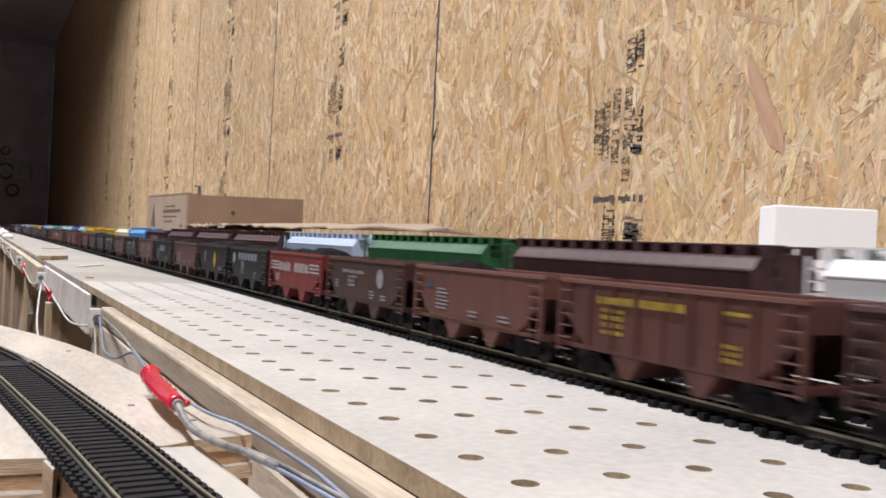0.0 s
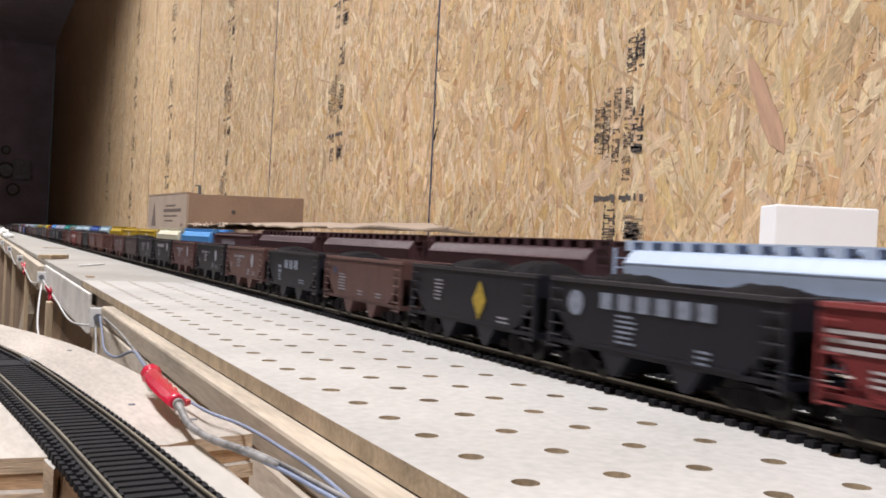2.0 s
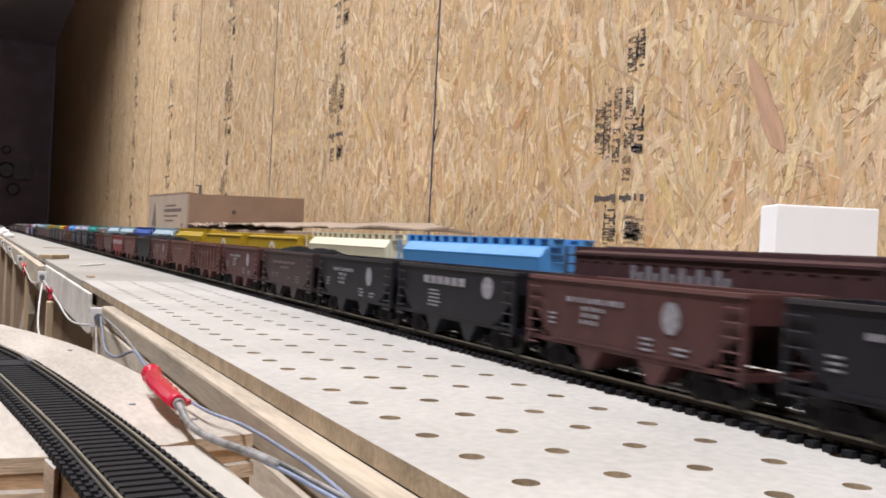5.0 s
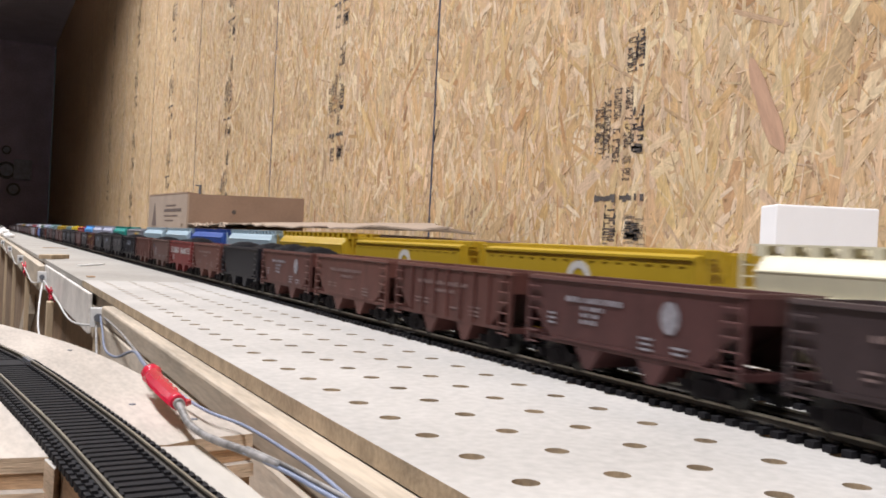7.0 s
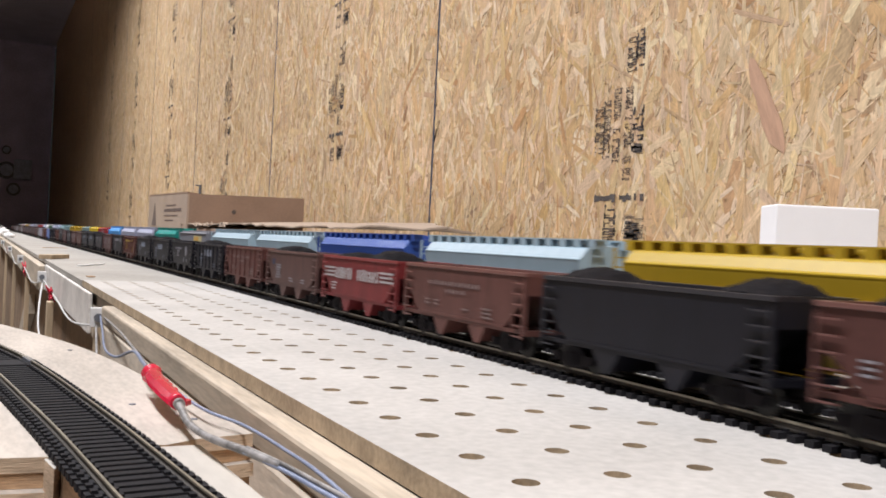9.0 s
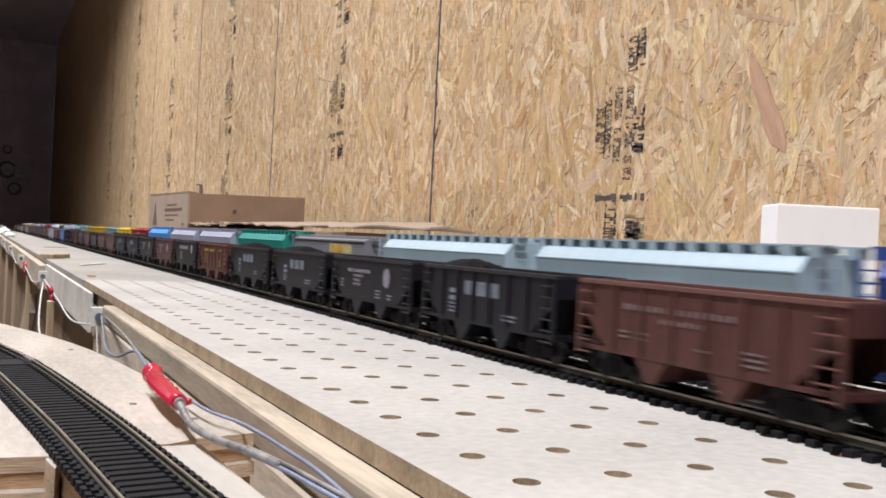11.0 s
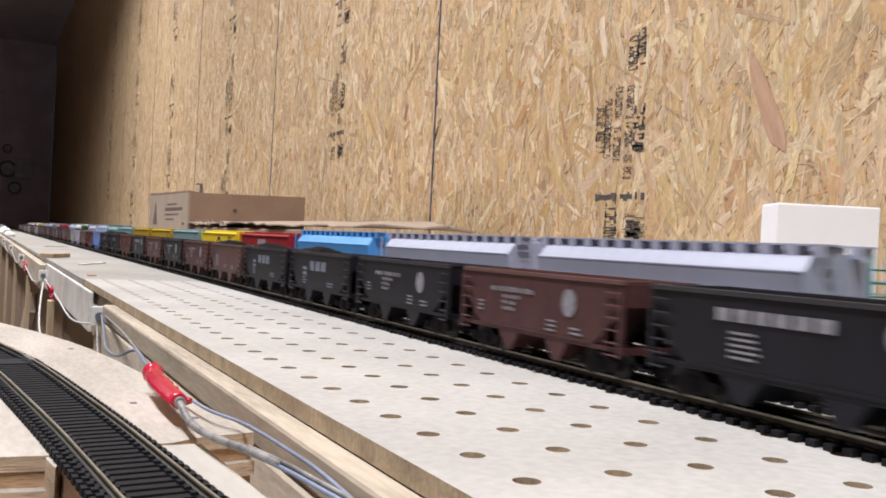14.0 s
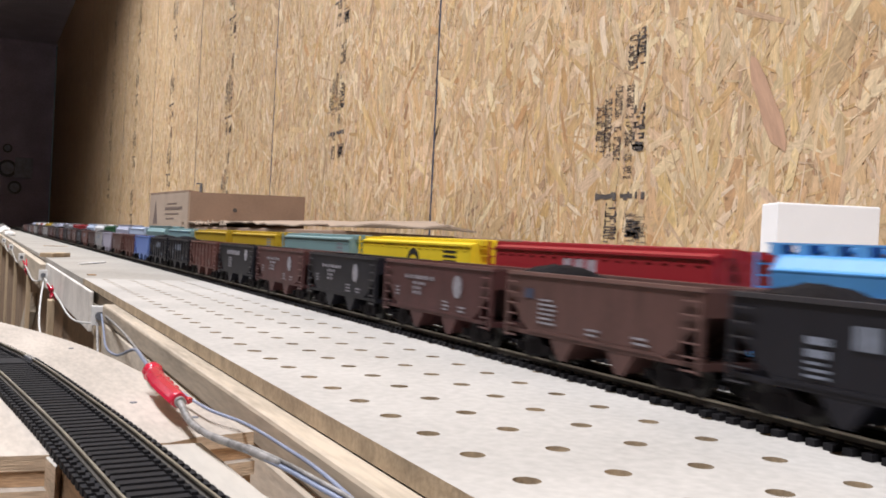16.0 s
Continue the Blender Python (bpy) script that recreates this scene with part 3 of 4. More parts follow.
# ---- things on the bench ----
def bench_things():
    carton = thing("cardboard_box", "open brown cardboard box with printed end", "box")
    corners = [(0.324, 2.037, 0.145), (0.614, 2.046, 0.153), (0.600, 2.520, 0.157), (0.312, 2.515, 0.149)]
    t = 0.004
    for i in range(4):
        p, q = corners[i], corners[(i + 1) % 4]
        bm = bmesh.new()
        d = (Vector(q) - Vector(p))
        n = Vector((-d.y, d.x, 0)).normalized() * t
        lo = [Vector((p[0], p[1], 0.001)), Vector((q[0], q[1], 0.001))]
        hi = [Vector(p), Vector(q)]
        vs = [bm.verts.new(v) for v in (lo[0], lo[1], hi[1], hi[0], lo[0] + n, lo[1] + n, hi[1] + n, hi[0] + n)]
        for f in ((0, 1, 2, 3), (7, 6, 5, 4), (0, 4, 5, 1), (1, 5, 6, 2), (2, 6, 7, 3), (3, 7, 4, 0)):
            bm.faces.new([vs[k] for k in f])
        bmesh.ops.recalc_face_normals(bm, faces=bm.faces[:])
        # The left panel is painted lighter, as the side that catches light.
        part("panel", bm, CARDBOARD if i != 3 else CARD_LIT_PALE, carton)
    bm = bmesh.new()
    vs = [bm.verts.new(v) for v in ((0.324, 2.038, 0.146), (0.312, 2.514, 0.150), (0.40, 2.50, 0.142), (0.41, 2.06, 0.137))]
    bm.faces.new(vs)
    ret = bmesh.ops.extrude_face_region(bm, geom=bm.faces[:])
    for v in [g for g in ret["geom"] if isinstance(g, bmesh.types.BMVert)]:
        v.co.z += 0.004
    bmesh.ops.recalc_face_normals(bm, faces=bm.faces[:])
    part("flap", bm, CARDBOARD, carton, "sagging top flap")
    lean = math.degrees(math.atan2(0.012, 0.478))

    def on_end(y, z):
        return pose(0.324 - 0.012 * (y - 2.037) / 0.478, y, z, 0, 0, lean)
    bm = bmesh.new()
    prism(bm, [(-0.03, -0.03), (0.03, -0.03), (0.0, 0.033)], "x", -0.0006, 0.0004)
    part("print", bm, PRINT, carton, "dark printed arrow mark", at=on_end(2.43, 0.098))
    for z, y, w, h in ((0.120, 2.22, 0.12, 0.003), (0.108, 2.20, 0.20, 0.007), (0.094, 2.22, 0.16, 0.003), (0.082, 2.24, 0.10, 0.003)):
        bm = bmesh.new()
        box(bm, -0.0006, 0.0004, -w / 2, w / 2, -h / 2, h / 2)
        part("print", bm, PRINT, carton, "dark printed bar", at=on_end(y, z))
    # Solid ink-dark disc for the shade in a hole; the panel is uncut.
    bm = bmesh.new()
    tube(bm, [Vector((0.436, 2.0385, 0.108)), Vector((0.436, 2.041, 0.108))], 0.0052, 12)
    part("hole", bm, INK, carton, "dark disc standing in for a shaded hole")
    # low torn carton in front of it
    low = thing("torn_carton", "flattened brown carton with a torn lifted lid", "carton")
    bm = bmesh.new()
    box(bm, 0.33, 0.66, 1.05, 2.00, 0.0005, 0.064, bevel=0.002)
    part("tray", bm, CARDBOARD, low)
    bm = bmesh.new()
    rng = random.Random(5)
    n, rows = 46, 7
    grid = []
    for i in range(n + 1):
        f = i / n
        y = 0.80 + 1.32 * f
        near = 0.385 - 0.06 * min(1, f * 3) + rng.uniform(-0.006, 0.006)
        far = 0.42 + 0.22 * min(1, f * 2.2) + rng.uniform(-0.01, 0.01)
        row = []
        for j in range(rows + 1):
            g = j / rows
            z = 0.0705 + 0.004 * f + 0.019 * g * min(1, f * 2.5) + 0.002 * math.sin(9 * y + 3 * g) + rng.uniform(-0.0006, 0.0006)
            if j == 0:
                z += rng.uniform(-0.002, 0.003)
            row.append(bm.verts.new((near + (far - near) * g, y, z)))
        grid.append(row)
    for p, q in zip(grid, grid[1:]):
        for j in range(rows):
            bm.faces.new((p[j], p[j + 1], q[j + 1], q[j]))
    ret = bmesh.ops.extrude_face_region(bm, geom=bm.faces[:])
    for v in [g for g in ret["geom"] if isinstance(g, bmesh.types.BMVert)]:
        v.co.z -= 0.0020
    bmesh.ops.recalc_face_normals(bm, faces=bm.faces[:])
    # Light on the lid's top is put into its lighter colour.
    part("lid", bm, CARD_LIT_PALE, low, "torn wavy cardboard lid")
    bm = bmesh.new()
    for i in range(9):
        c = Vector((0.33 + rng.uniform(-0.01, 0.03), 1.66 + 0.42 * i / 8, 0.074))
        hgt = rng.uniform(0.001, 0.007)
        prism(bm, [(c.y - 0.012, c.z - 0.006), (c.y + 0.014, c.z - 0.006), (c.y + rng.uniform(-0.008, 0.008), c.z + hgt)], "x", c.x, c.x + 0.002)
    tagged(part("torn_edge", bm, CARD_LIT_PALE, low, "pale torn paper edge"), kind="stuff")
    # foam block
    bm = bmesh.new()
    box(bm, 0.0, 0.103, 0.0, 0.045, 0.0, 0.1105, bevel=0.0018)
    tagged(part("foam_block", bm, FOAM, at=pose(0.593, 0.4905, -0.0003, 0, 0, -26.8)), "white foam packing block against the strand board wall", "foam block")
    # slat, splinters and a painted light streak on the far board
    bm = bmesh.new()
    box(bm, -0.036, 0.036, -0.010, 0.010, 0, 0.0065, bevel=0.0006)
    tagged(part("wood_slat", bm, STUD, at=pose(-0.003, 1.42, 0.0002, 0, 0, 64)), "thin brown wood slat lying on the benchtop", "slat")
    # The white strip is added for the lit streak at the board joint.
    for x, y, a, ln, mat, lab in ((0.050, 2.19, 40, 0.07, PLY_CORE, "dark wood splinter on the benchtop"), (0.030, 1.19, 66, 0.10, CLIP, "white strip standing in for light on the board joint"), (-0.005, 0.857, 8, 0.008, PLY_CORE, "dark wood splinter on the benchtop")):
        bm = bmesh.new()
        box(bm, -ln / 2, ln / 2, -0.003, 0.003, 0, 0.0012)
        tagged(part("scrap", bm, mat, at=pose(x, y, 0.0003, 0, 0, a)), lab, "scrap")
    for x, y, r in ((0.04, 3.7, 0.02), (0.06, 5.6, 0.03), (0.02, 4.6, 0.02), (0.09, 8.2, 0.04)):
        bm = bmesh.new()
        bmesh.ops.create_icosphere(bm, subdivisions=2, radius=r)
        rng2 = random.Random(int(y * 10))
        for v in bm.verts:
            v.co *= rng2.uniform(0.75, 1.15)
            v.co.z = max(v.co.z * 0.7, -0.3 * r)
        tagged(part("crumpled_rag", bm, CLIP, at=pose(x - 0.05, y, 0.3 * r)), "crumpled white paper rag on the benchtop edge", "rag")
    bm = bmesh.new()
    box(bm, WALL_X - 0.012, WALL_X - 0.002, 3.83, 3.842, 0.20, 0.262, bevel=0.001)
    box(bm, WALL_X - 0.026, WALL_X - 0.010, 3.83, 3.842, 0.256, 0.262, bevel=0.001)
    tagged(part("wall_bracket", bm, DIM), "small dark metal bracket on the strand board", "bracket")
    # dim things on the end wall
    for x, z, r in ((0.17, 1.08, 0.06), (0.18, 0.80, 0.12), (0.28, 0.54, 0.09)):
        fan = thing("round_gauge", "dim round dark metal gauge on the end wall", "gauge", at=pose(x, NORTH, z))
        bm = bmesh.new()
        tube(bm, [Vector((0, -0.06, 0)), Vector((0, 0, 0))], r, 20)
        part("case", bm, DIM, fan)
        bm = bmesh.new()
        tube(bm, [Vector((0, -0.066, 0)), Vector((0, -0.0602, 0))], r * 0.7, 20)
        part("face", bm, PALE_METAL, fan)
    bm = bmesh.new()
    box(bm, 0.27, 0.50, NORTH - 0.1, NORTH - 0.002, 0.68, 0.96, bevel=0.01)
    tagged(part("wall_cabinet", bm, PALE_METAL), "dim grey metal cabinet on the end wall", "cabinet")


# ---- tracks ----
TRACK_NEAR, TRACK_FAR, RAIL_TOP = 0.1153, 0.1655, 0.0050


def tie_mesh(length=0.030, wide=0.0032, high=0.0020):
    bm = bmesh.new()
    box(bm, -length / 2, length / 2, -wide / 2, wide / 2, 0, high)
    for x in (-0.0105, -0.0065, 0.0065, 0.0105):
        box(bm, x - 0.0007, x + 0.0007, -wide / 2 + 0.0005, wide / 2 - 0.0005, high, high + 0.0007)
    me = bpy.data.meshes.new("tie")
    bm.to_mesh(me)
    bm.free()
    me.materials.append(TIE_PLASTIC)
    return me


def rail(track, line, side, k=0.75, tall=1.25, half=0.0088):
    """One rail along a centre line: foot, web and head."""
    shape = [(-0.0012, 0), (0.0012, 0), (0.0012, 0.0004), (0.0003, 0.0007), (0.0003, 0.0016), (0.00055, 0.0018), (0.00055, 0.0024), (-0.00055, 0.0024), (-0.00055, 0.0018), (-0.0003, 0.0016), (-0.0003, 0.0007), (-0.0012, 0.0004)]
    bm = bmesh.new()
    rings = []
    for i, p in enumerate(line):
        d = (line[min(i + 1, len(line) - 1)] - line[max(i - 1, 0)]).normalized()
        n = Vector((d.y, -d.x, 0))
        rings.append([bm.verts.new(p + n * (side * half + a * k) + Vector((0, 0, b * tall))) for a, b in shape])
    c = len(shape)
    for a, b in zip(rings, rings[1:]):
        for i in range(c):
            f = bm.faces.new((a[i], b[i], b[(i + 1) % c], a[(i + 1) % c]))
            f.material_index = 0 if i in (5, 6, 7) else 1
    bm.faces.new(rings[0])
    bm.faces.new(rings[-1][::-1])
    bmesh.ops.recalc_face_normals(bm, faces=bm.faces[:])
    part("rail", bm, (RAIL_METAL, RAIL_WEB), track, "weathered nickel rail with a worn head")


TIE = tie_mesh()
SHORT_TIE = tie_mesh(0.0246, 0.0027, 0.0018)


def straight_track(x, y0, y1, pa, pb, step, label):
    track = thing("train_track", label, "track", at=pose(x, 0, 0))
    n = int((y1 - y0) / step)
    rest_v, rest_f = [], []
    src_v = [v.co.copy() for v in TIE.vertices]
    src_f = [tuple(p.vertices) for p in TIE.polygons]
    rng = random.Random(3)
    for i in range(n):
        y = y0 + i * step
        if pa < y < pb:
            ob = new("tie", TIE)
            ob.parent = track
            ob.matrix_basis = pose(rng.uniform(-0.0002, 0.0002), y, 0, 0, 0, rng.uniform(-0.8, 0.8))
        else:
            b = len(rest_v)
            rest_v += [(v.x, v.y + y, v.z) for v in src_v]
            rest_f += [tuple(b + k for k in f) for f in src_f]
    me = bpy.data.meshes.new("tie_run")
    me.from_pydata(rest_v, [], rest_f)
    me.materials.append(TIE_PLASTIC)
    far = new("tie_run", me)
    far.parent = track
    tagged(far, kind="stuff")
    for side in (-1, 1):
        rail(track, [Vector((0, y0, 0.0020)), Vector((0, y1, 0.0020))], side)


def curved_track():
    ctrl = [(-0.0705, -0.09), (-0.0725, -0.05), (-0.0756, -0.005), (-0.0773, 0.0121), (-0.0798, 0.0384), (-0.0835, 0.0759), (-0.0890, 0.1228), (-0.0965, 0.182), (-0.1045, 0.228), (-0.119, 0.29), (-0.141, 0.36)]
    line = smooth_line([(x - 0.0004, y, -0.0024) for x, y in ctrl], 8)
    track = thing("train_track", "curved black model track on a lower plywood deck", "track")
    for side in (-1, 1):
        rail(track, [p + Vector((0, 0, 0.0018)) for p in line], side, 0.52, 0.8, 0.0080)
    bm = bmesh.new()
    box(bm, -0.0118, 0.0118, -0.007, 0.007, 0.0004, 0.0021, bevel=0.0003)
    part("joint_plate", bm, TIE_PLASTIC, track, at=pose(-0.1006, 0.207, -0.0022, 0, 0, 9))
    for side in (-1, 1):
        bm = bmesh.new()
        box(bm, side * 0.0080 - 0.0010, side * 0.0080 + 0.0010, -0.006, 0.006, 0.0019, 0.0034, bevel=0.0003)
        part("rail_joiner", bm, DIM, track, at=pose(-0.1006, 0.207, -0.0022, 0, 0, 9))
    run, nxt = 0.0, 0.0
    for a, b in zip(line, line[1:]):
        seg = (b - a).length
        while nxt < run + seg:
            p = a + (b - a) * ((nxt - run) / seg)
            d = b - a
            ob = new("tie", SHORT_TIE)
            ob.parent = track
            ob.matrix_basis = pose(p.x, p.y, p.z, 0, 0, math.degrees(math.atan2(-d.x, d.y)))
            nxt += 0.0046
        run += seg


# ---- rolling stock ----
PAINT = {}


def paint(name, colour, rough=0.5):
    if name not in PAINT:
        PAINT[name] = material(name + "_car_paint", colour, rough, dark=0.62 if max(colour) < 0.2 else 0.9, scale=70, fine=700, bump=0.04, spread=0.06, grain=(2, 2, 0.6), spec=0.25 if max(colour) < 0.2 else 0.4)
    return PAINT[name]


COLOURS = {"oxide": (0.100, 0.040, 0.035), "brown": (0.098, 0.050, 0.045), "rust": (0.125, 0.052, 0.044), "dark_brown": (0.055, 0.027, 0.025), "red": (0.170, 0.025, 0.027), "red_brown": (0.080, 0.033, 0.033),
           "black": (0.0105, 0.0105, 0.0165), "purple_brown": (0.045, 0.030, 0.033), "grey": (0.22, 0.22, 0.23), "blue": (0.09, 0.16, 0.42), "violet_grey": (0.30, 0.29, 0.38),
           "white": (0.72, 0.73, 0.76), "plum": (0.075, 0.037, 0.043), "green": (0.03, 0.13, 0.055), "pale_blue": (0.45, 0.54, 0.70), "sky_blue": (0.10, 0.34, 0.72), "cream": (0.72, 0.68, 0.52),
           "yellow": (0.46, 0.31, 0.02), "bright_yellow": (0.80, 0.60, 0.03), "deep_blue": (0.035, 0.09, 0.36), "ice_blue": (0.38, 0.50, 0.58), "teal": (0.02, 0.27, 0.24), "lilac": (0.40, 0.42, 0.54), "bright_red": (0.33, 0.02, 0.03), "grey_teal": (0.20, 0.32, 0.34), "mid_grey": (0.235, 0.24, 0.275)}
LETTER_PALE = material("pale_lettering", (0.44, 0.41, 0.42), 0.6, dark=0.7, scale=400, bump=0)
LETTER_BRIGHT = material("bright_lettering", (0.62, 0.61, 0.60), 0.6, dark=0.8, scale=400, bump=0)
PANEL_PALE = material("pale_yellow_panel", (0.62, 0.54, 0.28), 0.6, dark=0.75, scale=90, bump=0)
PANEL_ORANGE = material("orange_panel_marks", (0.70, 0.36, 0.03), 0.6, dark=0.7, scale=200, bump=0)
LETTER_BLUE = material("dull_blue_lettering", (0.22, 0.25, 0.32), 0.6, dark=0.55, scale=300, bump=0)
LETTER_FAINT = material("faint_lettering", (0.21, 0.15, 0.145), 0.6, dark=0.6, scale=400, bump=0)
LETTER_LILAC = material("lilac_lettering", (0.42, 0.36, 0.42), 0.6, dark=0.7, scale=400, bump=0)
LETTER_WHITE = material("white_lettering", (0.28, 0.275, 0.315), 0.6, dark=0.6, scale=400, bump=0)
LETTER_YELLOW = material("yellow_lettering", (0.40, 0.28, 0.03), 0.6, dark=0.5, scale=400, bump=0)
EMBLEM_BLUE = material("dark_blue_emblem", (0.035, 0.045, 0.085), 0.6, bump=0)
LETTER_BLACK = material("black_lettering", (0.02, 0.02, 0.02), 0.6, bump=0)
WORDS = {"oxide": "oxide-red", "brown": "brown", "rust": "rust-brown", "dark_brown": "dark brown", "red": "red", "red_brown": "red-brown", "black": "black", "purple_brown": "purple-brown", "grey": "grey", "blue": "blue", "violet_grey": "violet-grey", "white": "white", "plum": "plum-brown", "green": "green", "pale_blue": "pale blue", "sky_blue": "sky-blue", "cream": "cream", "yellow": "ochre-yellow", "bright_yellow": "bright yellow", "deep_blue": "deep blue", "ice_blue": "icy blue", "teal": "teal", "lilac": "pale lilac", "bright_red": "bright red", "grey_teal": "grey-teal", "mid_grey": "mid-grey"}


def glint_paint(name):
    key = name + "_glint"
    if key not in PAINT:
        # Car colour lightened, so highlights on rims and rungs are painted in.
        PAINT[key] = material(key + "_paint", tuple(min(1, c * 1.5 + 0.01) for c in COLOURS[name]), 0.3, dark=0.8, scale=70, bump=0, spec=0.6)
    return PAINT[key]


def bar(bm, side, hw, y0, y1, z0, z1):
    """A thin painted bar on a car's side; y runs from its front to its back."""
    a, b = side * hw, side * (hw + 0.00012)
    box(bm, min(a, b), max(a, b), min(y0, y1), max(y0, y1), z0, z1)


def disc(bm, side, hw, y, z, r, n=14, squash=1.0):
    outline = [(y + squash * r * math.cos(2 * math.pi * i / n), z + r * math.sin(2 * math.pi * i / n)) for i in range(n)]
    a, b = side * hw, side * (hw + 0.00013)
    prism(bm, outline, "x", min(a, b), max(a, b))


def letters(bm, s, hw, y, z, n, w, h, gap, rng):
    """Plain marks in a row, as wide as the unreadable letters they stand for."""
    for k in range(n):
        y0 = y - k * (w + gap)
        bar(bm, s, hw, y0 - w * rng.uniform(0, 0.2), y0 - w * rng.uniform(0.7, 0.95), z, z + h * rng.uniform(0.8, 1.0))


def wheel_set(parent, y, z, mesh):
    for x in (-0.0088, 0.0088):
        ob = new("wheel", mesh)
        ob.parent = parent
        ob.matrix_basis = pose(x, y, z)


def wheel_mesh():
    bm = bmesh.new()
    n, r = 18, 0.0048
    prof = [(-0.0012, r + 0.0006), (-0.0006, r + 0.0006), (-0.0004, r), (0.0012, r - 0.0001), (0.0012, r * 0.75), (0.0006, r * 0.65), (0.0006, r * 0.3), (0.0014, r * 0.25), (0.0014, 0.0004)]
    rings = [[bm.verts.new((a, b * math.cos(2 * math.pi * i / n), b * math.sin(2 * math.pi * i / n))) for i in range(n)] for a, b in prof]
    for p, q in zip(rings, rings[1:]):
        for i in range(n):
            bm.faces.new((p[i], p[(i + 1) % n], q[(i + 1) % n], q[i]))
    bm.faces.new(rings[0])
    bm.faces.new(rings[-1][::-1])
    bmesh.ops.recalc_face_normals(bm, faces=bm.faces[:])
    me = bpy.data.meshes.new("wheel")
    bm.to_mesh(me)
    bm.free()
    me.materials.append(STEEL)
    return me


WHEEL = wheel_mesh()


def truck_mesh():
    bm = bmesh.new()
    for s in (-1, 1):
        x0, x1 = sorted((s * 0.0118, s * 0.0138))
        prism(bm, [(-0.0130, 0.0036), (-0.0130, 0.0062), (-0.0075, 0.0066), (-0.004, 0.0092), (0.004, 0.0092), (0.0075, 0.0066), (0.0130, 0.0062), (0.0130, 0.0036), (0.0092, 0.0034), (0.005, 0.0014), (-0.005, 0.0014), (-0.0092, 0.0034)], "x", x0, x1)
        for y in (-0.0115, 0.0115):
            a, b = sorted((s * 0.0136, s * 0.0148))
            box(bm, a, b, y - 0.0017, y + 0.0017, 0.0032, 0.0066)
        for y in (-0.0022, 0, 0.0022):
            a, b = sorted((s * 0.0138, s * 0.0146))
            box(bm, a, b, y - 0.0008, y + 0.0008, 0.0024, 0.0074)
    box(bm, -0.012, 0.012, -0.0025, 0.0025, 0.0062, 0.0092)
    for y in (-0.0095, 0.0095):
        box(bm, -0.009, 0.009, y - 0.0006, y + 0.0006, 0.0042, 0.0054)
    me = bpy.data.meshes.new("truck")
    bm.to_mesh(me)
    bm.free()
    me.materials.append(TRUCK)
    return me


TRUCK_MESH = truck_mesh()


def coupler_mesh():
    bm = bmesh.new()
    box(bm, -0.0013, 0.0013, 0, 0.0065, 0.0078, 0.0102)
    box(bm, -0.0020, 0.0020, 0.0055, 0.0088, 0.0072, 0.0108)
    me = bpy.data.meshes.new("coupler")
    bm.to_mesh(me)
    bm.free()
    me.materials.append(TRUCK)
    return me


COUPLER = coupler_mesh()


def running_gear(car, half, spread):
    for s in (-1, 1):
        t = new("truck", TRUCK_MESH)
        t.parent = car
        t.matrix_basis = pose(0, s * spread, 0)
        for y in (-0.0095, 0.0095):
            wheel_set(t, y, 0.0048, WHEEL)
        c = new("coupler", COUPLER)
        c.parent = car
        c.matrix_basis = pose(0, s * (half - 0.002), 0, 0, 0, 0 if s > 0 else 180)


HALF_H, HW = 0.0615, 0.0172


